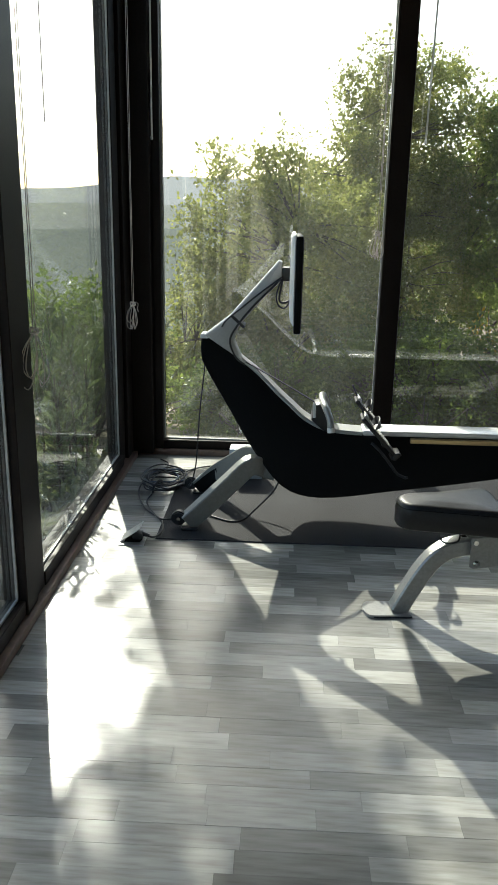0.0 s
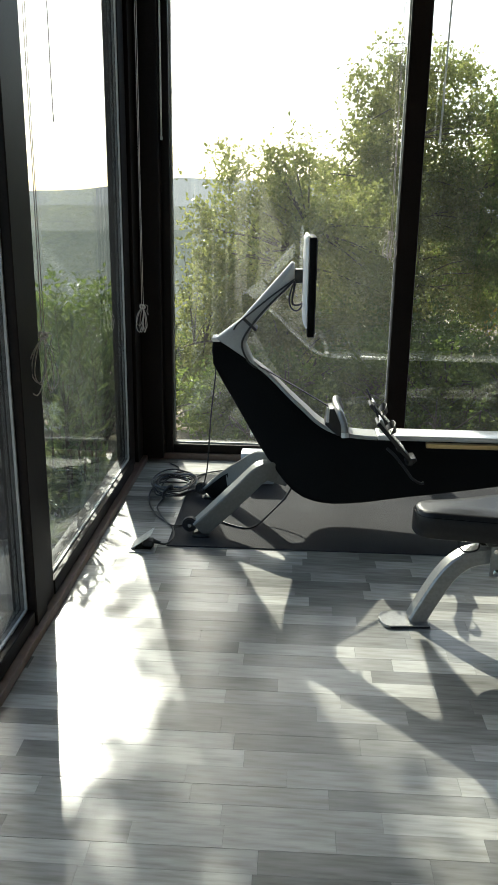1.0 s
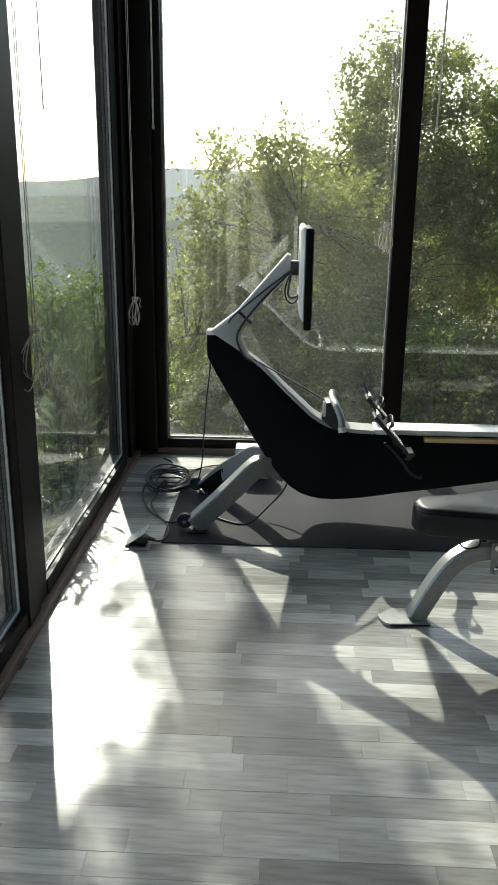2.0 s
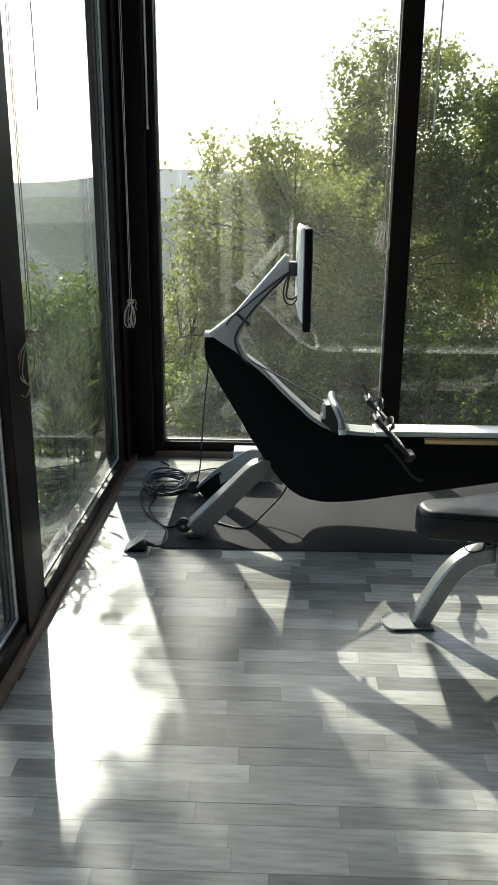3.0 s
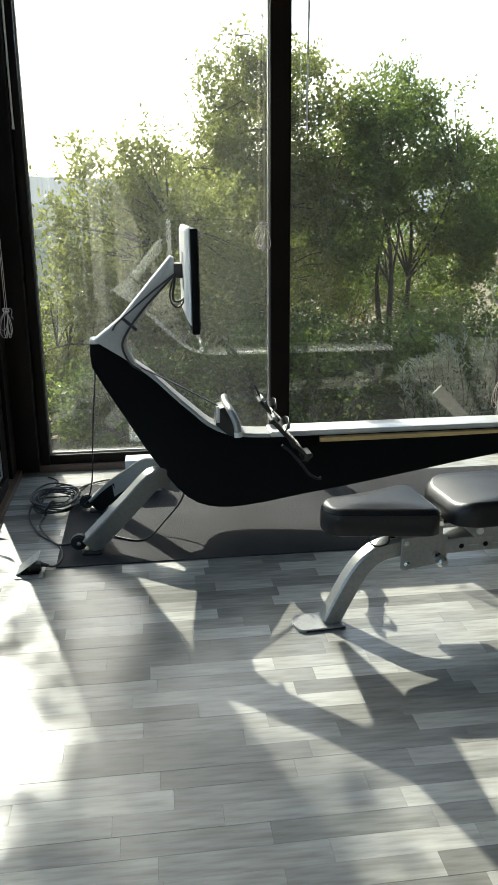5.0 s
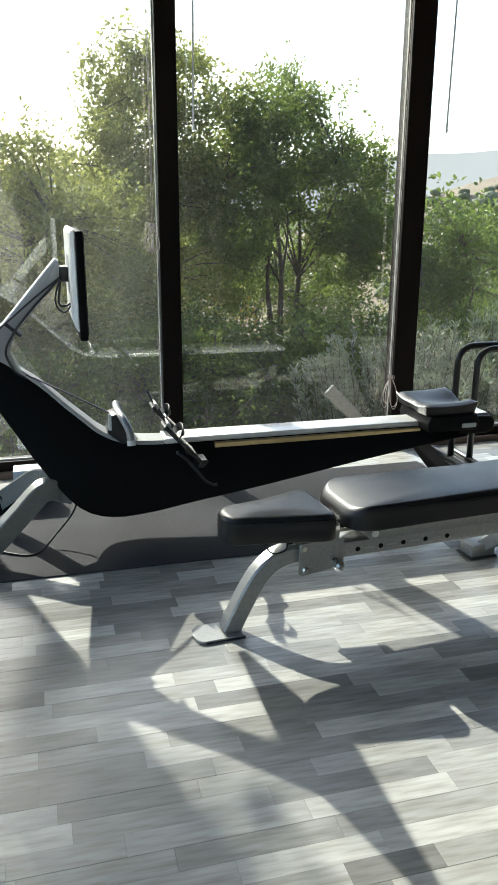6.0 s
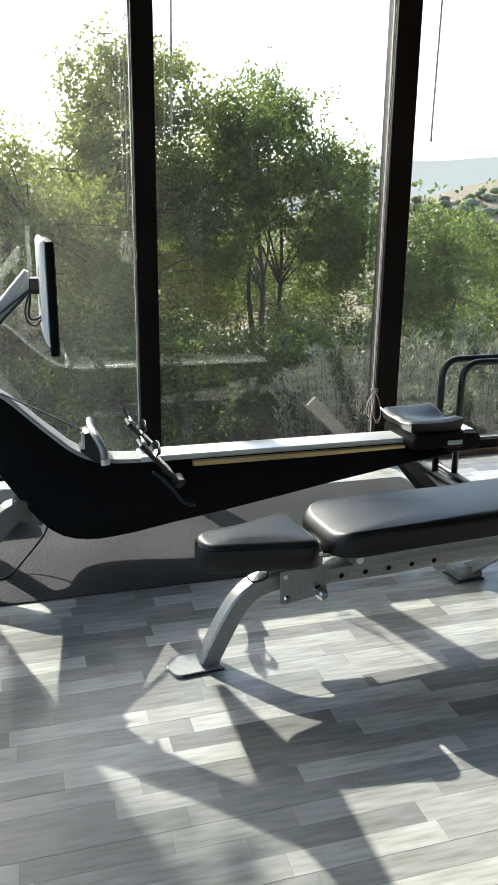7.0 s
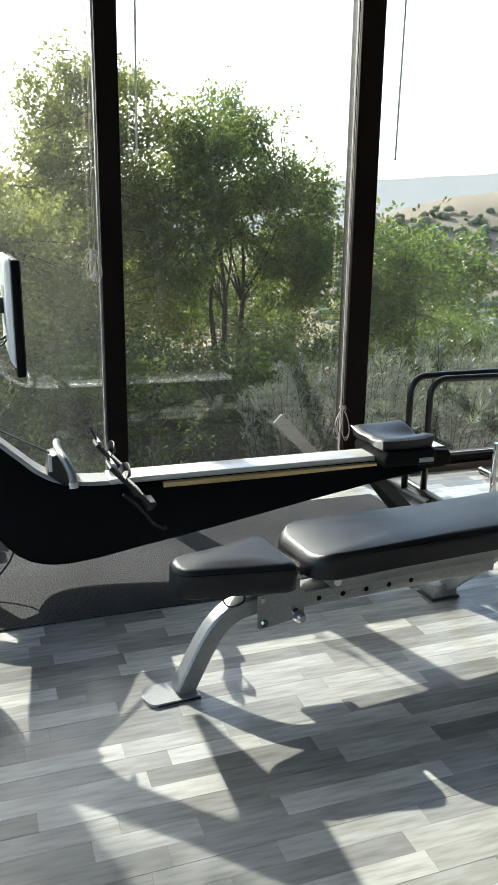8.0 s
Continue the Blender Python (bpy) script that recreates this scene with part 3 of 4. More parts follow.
# bracket plates
for s in (-1, 1):
    pl = plate_xz(bmesh.new(), [(0.262, 0.196), (0.262, 0.300), (0.352, 0.304), (0.352, 0.372), (0.402, 0.372), (0.402, 0.304), (0.420, 0.296), (0.420, 0.205), (0.275, 0.188)],
                  s * 0.053 - 0.003, s * 0.053 + 0.003, bevel=0.001, seg=1)
    bp = part("bracket", pl, M_GREYP, bench, "silver pivot bracket plate")
    for x, z in ((0.285, 0.207), (0.390, 0.345), (0.275, 0.286)):
        part("bolt", cyl(bmesh.new(), (x, s * 0.0565, z), (x, s * 0.065, z), 0.009, 6), M_CHROME, bp)
    part("washer", cyl(bmesh.new(), (0.285, s * 0.0562, 0.207), (0.285, s * 0.0575, 0.207), 0.013, 16), M_CHROME, bp)
kn = cyl(bmesh.new(), (0.380, -0.056, 0.236), (0.380, -0.072, 0.236), 0.012, 14)
kn = tube(kn, [(0.384, -0.070, 0.230), (0.386, -0.078, 0.227), (0.388, -0.098, 0.224), (0.389, -0.106, 0.223)], 0.016, 16, radii=[0.010, 0.018, 0.018, 0.012])
part("knob", kn, M_CHROME, bench, "chrome pull pin knob")
# long rail with adjusting holes
rail_bm = boxm(0.30, 1.16, -0.048, 0.048, 0.228, 0.282, bevel=0.005)
brail = part("rail", rail_bm, M_GREYP, bench, "silver main rail with adjusting holes")
for k in range(5):
    x = 0.474 + k * 0.0855
    part("hole", cyl(bmesh.new(), (x, -0.0492, 0.252), (x, -0.0475, 0.252), 0.0085, 16), M_BLACK, brail, "dark round hole")
for k in range(4):
    x = 0.474 + k * 0.0855
    part("slot", boxm(x + 0.025, x + 0.062, -0.0489, -0.0475, 0.250, 0.254, bevel=0.0004, seg=1), M_GREYARM, brail)
part("chrome_tube", cyl(bmesh.new(), (0.40, -0.006, 0.322), (0.50, -0.006, 0.322), 0.018, 18), M_CHROME, bench, "chrome slide tube")
part("tube_end", cyl(bmesh.new(), (0.502, -0.1055, 0.328), (0.502, -0.113, 0.328), 0.012, 14), M_WHITEP, bench, "white plastic end")
pf = boxm(0.49, 1.45, -0.105, 0.095, 0.302, 0.3575, bevel=0.005)
part("pad_frame", pf, M_GREYP, bench, "silver frame under the back pad")
part("seat_support", boxm(0.07, 0.36, -0.028, 0.028, 0.318, 0.334, bevel=0.003, seg=1), M_GREYP, bench)
part("seat_post", boxm(0.345, 0.402, -0.0495, 0.0495, 0.3065, 0.374, bevel=0.003, seg=1), M_GREYP, bench)
part("warning_label", boxm(0.236, 0.262, -0.022, 0.012, 0.2865, 0.2875), M_WHITEP, bench, "small white sticker with unreadable dark bars")
part("label_bar", boxm(0.240, 0.258, -0.016, 0.004, 0.2876, 0.2880), M_BLACK, bench)


def pad(outline, z0, z1, puff, label):
    """An upholstered board: rounded edges, softly domed top, with a seam."""
    n = len(outline)
    cx = sum(p[0] for p in outline) / n
    cy = sum(p[1] for p in outline) / n
    bm = bmesh.new()
    rings = []
    h = z1 - z0
    prof = [(0.95, 0.0), (1.0, 0.06), (1.0, 0.66), (0.985, 0.83), (0.95, 0.94), (0.905, 0.99), (0.875, 1.0), (0.62, 1.0 + puff * 0.6), (0.35, 1.0 + puff * 0.9), (0.15, 1.0 + puff)]
    for s, t in prof:
        d = 1 - s
        ring = []
        for x, y in outline:
            # inset measured in absolute terms, alike on all sides
            vx, vy = x - cx, y - cy
            ln = math.hypot(vx, vy)
            if s > 0.86:
                k = max(0.0, 1 - d * 0.22 / ln)
            else:
                k = s * (1 - 0.02)
            ring.append(bm.verts.new((cx + vx * k, cy + vy * k, z0 + h * t)))
        rings.append(ring)
    for a, b in zip(rings, rings[1:]):
        for k in range(n):
            bm.faces.new((a[k], a[(k + 1) % n], b[(k + 1) % n], b[k]))
    bm.faces.new(rings[0][::-1])
    bm.faces.new(rings[-1])
    bmesh.ops.recalc_face_normals(bm, faces=bm.faces)
    return bm


def rounded(corners, r, n=6, m=5):
    """Outline with rounded corners, and points along the straight sides."""
    out = []
    k = len(corners)
    for i in range(k):
        p, a, b = Vector(corners[i]), Vector(corners[i - 1]), Vector(corners[(i + 1) % k])
        ra = r[i] if isinstance(r, (list, tuple)) else r
        p0, p1 = p + (a - p).normalized() * ra, p + (b - p).normalized() * ra
        for j in range(n + 1):
            t = j / n
            q = p0 * (1 - t) ** 2 + p * 2 * t * (1 - t) + p1 * t * t
            out.append((q.x, q.y))
        nxt = Vector(corners[(i + 1) % k])
        rb = r[(i + 1) % k] if isinstance(r, (list, tuple)) else r
        q1 = nxt + (p - nxt).normalized() * rb
        for j in range(1, m):
            q = p1.lerp(q1, j / m)
            out.append((q.x, q.y))
    return out


seat_out = rounded([(0.012, -0.058), (0.365, -0.138), (0.365, 0.138), (0.012, 0.058)], [0.05, 0.05, 0.05, 0.05])
sp = part("seat_pad", pad(seat_out, 0.330, 0.420, 0.10, ""), M_VINYL, bench, "tapered black vinyl seat pad", smooth=180)
back_out = rounded([(0.392, -0.158), (1.50, -0.158), (1.50, 0.140), (0.392, 0.140)], [0.085, 0.05, 0.05, 0.085], m=9)
bk = pad(back_out, 0.358, 0.442, 0.06, "")
for v in bk.verts:
    f = max(0.0, (0.475 - v.co.x) / 0.083)
    if v.co.z > 0.38:
        v.co.z = max(0.372, v.co.z - 0.034 * f * f)
bp_ = part("back_pad", bk, M_VINYL, bench, "long black vinyl back pad", smooth=38)


def seam(outline, z, inset, parent):
    n = len(outline)
    cx = sum(p[0] for p in outline) / n
    cy = sum(p[1] for p in outline) / n
    pts = []
    for x, y in outline + outline[:1]:
        ln = math.hypot(x - cx, y - cy)
        k = 1 - inset / ln
        pts.append((cx + (x - cx) * k, cy + (y - cy) * k, z))
    part("seam", tubem(pts, 0.0016, 5), M_BLACK, parent, "stitched seam", smooth=180)


seam(seat_out, 0.330 + 0.088 * 0.84, 0.002, sp)
seam([(x, y) for x, y in back_out if x > 0.56], 0.358 + 0.084 * 0.84, 0.002, bp_)
cable("loop", [(0.16, -0.01, 0.33), (0.155, -0.05, 0.30), (0.175, -0.06, 0.285), (0.215, -0.055, 0.29), (0.222, -0.04, 0.315), (0.205, -0.02, 0.33)], 0.003, bench, label="thin black wire loop")
# rear legs, spread to two feet
for s in (-1, 1):
    rl = tubem(smooth_path([(1.30, s * 0.02, 0.30), (1.25, s * 0.12, 0.17), (1.19, s * 0.235, 0.045)], 4), 1, section=sq(0.028, 0.028), up=(0, 0, 1))
    lg = part("rear_leg", rl, M_GREYP, bench, "silver rear leg")
    part("foot_block", boxm(1.115, 1.225, s * 0.25 - 0.045, s * 0.25 + 0.045, 0.006, 0.060, bevel=0.010), M_GREYP, lg, "silver foot block")
    part("rubber_foot", boxm(1.108, 1.232, s * 0.25 - 0.05, s * 0.25 + 0.05, 0.0005, 0.008, bevel=0.002, seg=1), M_CABLE, lg, "black rubber foot")
    part("bolt", cyl(bmesh.new(), (1.224, s * 0.25, 0.035), (1.262, s * 0.25, 0.035), 0.018, 14), M_CHROME, lg)

# ---------------------------------------------------------------- parallette bars
def parallette(x, y, length, height, lean):
    p = tagged(new("parallette_bar"), "black steel push up bar standing by the window", "exercise bar", "pair of exercise bars")
    p.matrix_world = pose(x, y, 0, 0, 0, lean)
    r = 0.0175
    pts = [(0, 0, 0.03), (0, 0, height - 0.10)]
    for k in range(1, 7):
        a = math.pi / 2 * k / 6
        pts.append((0.085 - 0.085 * math.cos(a), 0, height - 0.085 + 0.085 * math.sin(a) - r))
    for k in range(0, 7):
        a = math.pi / 2 * (1 - k / 6)
        pts.append((length - 0.085 + 0.085 * math.cos(a), 0, height - 0.085 + 0.085 * math.sin(a) - r))
    pts += [(length, 0, height - 0.10), (length, 0, 0.03)]
    part("frame", tubem(pts, r, 14), M_BLACKM, p, "black painted tube bent into an arch", smooth=180)
    for xx in (0, length):
        foot = part("foot_tube", cyl(bmesh.new(), (xx, -0.22, 0.021), (xx, 0.17, 0.021), 0.0185, 14), M_BLACKM, p)
        for yy in (-0.222, 0.172):
            part("rubber_end", cyl(bmesh.new(), (xx, yy - 0.012, 0.021), (xx, yy + 0.012, 0.021), 0.0205, 14), M_CABLE, foot)
    return p


parallette(2.835, 4.845, 0.63, 0.652, 1.5)
parallette(2.925, 4.800, 0.63, 0.640, -1.0)

# chrome stand with a white strap, beside the bars
stand = thing("equipment_stand", 3.105, 4.46, 0, "chrome upright stand with white strap beside the bars", "stand")
part("upright", cyl(bmesh.new(), (0, 0, 0.008), (0, 0, 0.36), 0.016, 16), M_CHROME, stand, "chrome upright tube", smooth=40)
part("base", boxm(-0.07, 0.10, -0.06, 0.06, 0.0, 0.012, bevel=0.003, seg=1), M_GREYP, stand)
cable("strap", [(-0.012, -0.015, 0.33), (-0.03, -0.03, 0.25), (-0.022, -0.03, 0.17), (-0.035, -0.025, 0.16), (-0.04, -0.02, 0.22)], 0.004, stand, M_WHITEP, "white cord strap")

# ---------------------------------------------------------------- floor socket, leads, adapter box
sock = thing("floor_socket", 0.158, 3.878, 0, "open steel floor socket with black plug inside", "floor socket")
part("plate", boxm(0, 0.104, 0, 0.116, 0.0005, 0.004, bevel=0.001, seg=1), M_PLATE, sock, "steel cover plate")
part("well", boxm(0.018, 0.086, 0.030, 0.100, 0.0042, 0.0052), M_BLACK, sock)
part("lid", boxm(0.0, 0.104, 0.022, 0.112, -0.0015, 0.0015, bevel=0.0008, seg=1, turn=pose(0.003, 0.0, 0.006, 0, -36, 0)), M_PLATE, sock, "steel lid standing open")
plug = thing("power_plug", 0.216, 3.944, 0.0055, "black mains plug in the floor socket", "plug")
part("body", boxm(-0.010, 0.034, -0.022, 0.022, 0.0, 0.030, bevel=0.006), M_CABLE, plug)
part("collar", cyl(bmesh.new(), (0.030, 0, 0.022), (0.062, -0.004, 0.016), 0.010, 12, r2=0.006), M_CABLE, plug)
lead = thing("extension_lead", 0.22, 4.62, 0, "coiled black and blue extension lead on the floor", "cable")
lead.matrix_world = Matrix.Identity(4)
rng = random.Random(4)
for c in range(9):
    pts = []
    rx_, ry_ = rng.uniform(0.080, 0.112), rng.uniform(0.11, 0.165)
    ox, oy = rng.uniform(-0.02, 0.025), rng.uniform(-0.03, 0.03)
    for k in range(19):
        a = 2 * math.pi * k / 18 + c
        pts.append((0.228 + ox + rx_ * math.cos(a), 4.640 + oy + ry_ * math.sin(a), 0.008 + 0.0055 * c + 0.006 * (1 + math.sin(3 * a + c))))
    part("coil", tubem(smooth_path(pts, 2), 0.0042, 7), M_BLUE if c in (3, 6) else M_CABLE, lead, "blue turn of cable" if c in (3, 6) else "", smooth=180)
part("tie", tubem(smooth_path([(0.20, 4.50, 0.01), (0.21, 4.47, 0.05), (0.235, 4.49, 0.075), (0.24, 4.53, 0.05), (0.22, 4.55, 0.02)], 4), 0.007, 8), M_CABLE, lead, "black tie round the coil", smooth=180)
for pts in ([(0.268, 3.936, 0.022), (0.300, 3.96, 0.010), (0.316, 4.05, 0.007), (0.285, 4.17, 0.006), (0.205, 4.28, 0.006), (0.145, 4.43, 0.008), (0.125, 4.58, 0.014), (0.160, 4.72, 0.03)],
            [(0.200, 4.47, 0.012), (0.190, 4.38, 0.006), (0.235, 4.26, 0.006), (0.290, 4.155, 0.012), (0.34, 4.16, 0.012), (0.375, 4.12, 0.03), (0.385, 4.06, 0.05)],
            [(0.30, 4.72, 0.03), (0.345, 4.86, 0.012), (0.42, 4.94, 0.006), (0.52, 4.97, 0.006), (0.60, 4.95, 0.01)],
            [(0.14, 4.73, 0.02), (0.20, 4.86, 0.01), (0.205, 4.98, 0.005), (0.15, 5.05, 0.005)],
            [(0.50, 4.22, 0.012), (0.60, 4.16, 0.010), (0.66, 4.18, 0.012), (0.72, 4.24, 0.05), (0.79, 4.27, 0.12), (0.82, 4.28, 0.18)]):
    part("lead", tubem(smooth_path(pts, 6), 0.0042, 8), M_CABLE, lead, smooth=180)
adapter = thing("adapter_box", 0.64, 4.80, 0.0065, "pale grey power adapter box standing behind the machine", "adapter")
part("case", boxm(-0.085, 0.085, -0.05, 0.05, 0.0, 0.160, bevel=0.006), mat("pale_blue_plastic", (0.52, 0.58, 0.66), 0.4, scale=60), adapter)
part("vent_band", boxm(-0.0855, 0.0855, -0.0506, 0.0506, 0.03, 0.10, bevel=0.003, seg=1), M_GREYARM, adapter, "darker ribbed side band")


# ---------------------------------------------------------------- blind wands and cords
def wand(x, y, z0, lean, material=M_WHITEP, r=0.0048):
    w = thing("blind_wand", x, y, z0, "thin white blind wand hanging by the window", "blind wand", "blind wands")
    part("rod", cyl(bmesh.new(), (0, 0, 0), (lean, 0, 2.795 - z0), r, 8), material, w, smooth=180)
    part("tip", cyl(bmesh.new(), (0, 0, -0.012), (0, 0, 0.006), r * 1.35, 8), material, w, smooth=180)


wand(0.113, 5.15, 1.69, 0.0)
wand(1.497, 5.15, 1.69, 0.012)
wand(2.837, 5.15, 1.715, 0.012)
wand(0.030, 3.573, 1.61, -0.005, M_GREYARM, 0.002)


def blind_cord(x, y, z, size, seed, along, label="pale blind cord tied in a loose loop"):
    c = thing("window_blind_pull", x, y, z, label, "blind cord", "blind cords")
    rg = random.Random(seed)
    for k in range(2):
        o = 0.004 * (k * 2 - 1)
        part("cord", tubem([(o, 0, 0.0), (o * 0.6, 0, 0.5), (o * 1.2, 0, 2.790 - z)], 0.0016, 6), M_CORD, c, smooth=180)
    part("knot", tubem(smooth_path([(0.012, 0, 0.004), (-0.012, 0.004, 0.008), (-0.008, -0.006, -0.008), (0.012, 0, -0.004), (0, 0.006, 0.012)], 4), 0.0040, 6), M_CORD, c, smooth=180)
    for k in range(5):
        w = rg.uniform(0.35, 1.0) * size * 0.30 * (1 if k % 2 else -1)
        ln = size * rg.uniform(0.7, 1.0)
        d = rg.uniform(-0.012, 0.012)
        pts = [(0, 0, 0), (w * 0.7, d, -ln * 0.35), (w, d, -ln * 0.8), (w * 0.5, d, -ln), (w * 0.1, d, -ln * 0.75), (0.004, d * 0.3, -ln * 0.3), (0, 0, 0.004)]
        if along == "y":
            pts = [(b, a, e) for a, b, e in pts]
        part("loop", tubem(smooth_path(pts, 4), 0.0018, 6), M_CORD, c, smooth=180)
    part("tail", tubem(smooth_path([(0, 0, 0), (0.016, 0, 0.010), (0.026, 0.004, -0.004), (0.02, 0.004, -0.025), (0.03, 0, -0.04)], 4), 0.0016, 6), M_CORD, c, smooth=180)
    return c


blind_cord(0.045, 4.900, 0.875, 0.135, 1, "x")
blind_cord(0.035, 3.330, 0.965, 0.190, 2, "x")
blind_cord(1.288, 5.155, 1.240, 0.140, 3, "x", "pinkish blind cord tied in a loose loop")
blind_cord(2.600, 5.150, 0.420, 0.190, 5, "x", "pale blind cord knotted into a bow beside the mullion")


# ---------------------------------------------------------------- outdoors
def height(x, y):
    """Height of the ground: a terrace by the house, a slope into a valley, a hill across it."""
    d = np.maximum(0.0, y - 6.0) + np.maximum(0.0, -x - 2.5) * 0.8
    h = -0.34 - 0.16 * d - 0.0 * x
    h = np.where(d > 12, -2.26 - (d - 12) * 0.20, h)
    h = np.maximum(h, -46 + 0.0 * d)
    hill = 70 * np.exp(-(((x - 310) / 190) ** 2 + ((y - 420) / 120) ** 2))
    hill2 = 30 * np.exp(-(((x - 120) / 60) ** 2 + ((y - 260) / 60) ** 2))
    wob = 1.6 * np.sin(x * 0.031 + 1) * np.sin(y * 0.027) * np.clip((d - 30) / 60, 0, 1) + 0.05 * np.sin(x * 1.7) * np.sin(y * 1.3)
    return h + hill + hill2 + wob


def axis(near, step, far, n):
    a = list(np.arange(-near, near + 1e-6, step))
    g = np.geomspace(near + step, far, n)
    return np.array(list(-g[::-1]) + a + list(g))


xs, ys = axis(16, 0.5, 2600, 46), axis(20, 0.5, 2600, 46)
X, Y = np.meshgrid(xs, ys)
Z = height(X, Y)
# the house stands on its own slab: keep the earth below the floor
inside = (X > -2.2) & (X < 7) & (Y > -4) & (Y < 5.9)
Z = np.where(inside, np.minimum(Z, -0.41), Z)
me = bpy.data.meshes.new("ground")
nx, ny = len(xs), len(ys)
idx = np.arange(nx * ny).reshape(ny, nx)
faces = np.stack([idx[:-1, :-1], idx[:-1, 1:], idx[1:, 1:], idx[1:, :-1]], -1).reshape(-1, 4)
me.from_pydata(np.stack([X, Y, Z], -1).reshape(-1, 3).tolist(), [], faces.tolist())
me.materials.append(ground_mat)
me.shade_smooth()
tagged(new("ground", me), "dry hillside ground sloping down into a valley", "ground", kind="structure")


# emission with slight mottling, so sun and sky do not shade it
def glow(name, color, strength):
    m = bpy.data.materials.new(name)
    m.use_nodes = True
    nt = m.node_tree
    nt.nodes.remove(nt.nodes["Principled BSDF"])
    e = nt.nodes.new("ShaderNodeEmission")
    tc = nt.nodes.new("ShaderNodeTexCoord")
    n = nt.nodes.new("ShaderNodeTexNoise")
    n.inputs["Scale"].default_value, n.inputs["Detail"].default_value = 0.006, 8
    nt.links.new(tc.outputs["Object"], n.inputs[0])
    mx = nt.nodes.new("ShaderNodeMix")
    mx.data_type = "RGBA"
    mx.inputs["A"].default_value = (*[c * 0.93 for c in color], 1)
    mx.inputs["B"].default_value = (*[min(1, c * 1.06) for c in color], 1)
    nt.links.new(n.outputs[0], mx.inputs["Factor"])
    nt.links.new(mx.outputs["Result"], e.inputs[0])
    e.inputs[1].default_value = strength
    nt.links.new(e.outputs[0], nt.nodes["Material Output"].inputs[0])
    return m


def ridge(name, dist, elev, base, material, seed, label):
    """A far ridge with haze in its glowing colour. elev: height in degrees by bearing."""
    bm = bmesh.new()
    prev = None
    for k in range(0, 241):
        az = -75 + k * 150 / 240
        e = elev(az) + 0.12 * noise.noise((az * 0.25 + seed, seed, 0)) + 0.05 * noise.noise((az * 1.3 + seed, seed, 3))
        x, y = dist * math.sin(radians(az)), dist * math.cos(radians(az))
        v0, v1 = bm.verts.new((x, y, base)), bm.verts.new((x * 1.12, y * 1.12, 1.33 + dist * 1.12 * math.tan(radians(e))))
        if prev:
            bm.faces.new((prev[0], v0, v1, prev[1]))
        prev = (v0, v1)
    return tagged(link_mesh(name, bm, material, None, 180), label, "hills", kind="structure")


# haze is put into these glow colours, paler the farther the ridge
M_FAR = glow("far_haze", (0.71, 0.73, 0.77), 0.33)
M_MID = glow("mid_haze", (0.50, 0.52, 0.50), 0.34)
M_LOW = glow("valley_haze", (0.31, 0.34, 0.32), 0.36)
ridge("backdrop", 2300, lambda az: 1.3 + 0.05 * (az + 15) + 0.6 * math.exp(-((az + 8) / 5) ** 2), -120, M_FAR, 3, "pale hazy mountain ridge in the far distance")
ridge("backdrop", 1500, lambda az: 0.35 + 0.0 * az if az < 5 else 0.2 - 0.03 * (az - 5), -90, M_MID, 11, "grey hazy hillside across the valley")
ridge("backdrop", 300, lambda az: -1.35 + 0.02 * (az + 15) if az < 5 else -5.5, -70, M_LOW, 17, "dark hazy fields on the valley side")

M_BARK = mat("bark", (0.10, 0.075, 0.055), 0.9, color2=(0.05, 0.04, 0.03), scale=30, stretch=(1, 1, 0.25), bump=0.8, bump_scale=40)
M_LEAF1 = leaf_mat("light_leaf", (0.085, 0.100, 0.028), (0.31, 0.305, 0.135), 0.26, 0.62)
M_LEAF2 = leaf_mat("green_leaf", (0.060, 0.095, 0.020), (0.225, 0.26, 0.09), 0.26, 0.62)
M_LEAF3 = leaf_mat("dark_leaf", (0.045, 0.075, 0.018), (0.17, 0.21, 0.070), 0.26, 0.58)
M_OLIVE = leaf_mat("olive_leaf", (0.16, 0.19, 0.13), (0.30, 0.33, 0.26), 0.42, 0.3)
M_STRAP = leaf_mat("strap_leaf", (0.09, 0.11, 0.06), (0.26, 0.28, 0.17), 0.32, 0.4)
M_OLEANDER = leaf_mat("oleander_leaf", (0.070, 0.098, 0.045), (0.13, 0.155, 0.080), 0.35, 0.4)


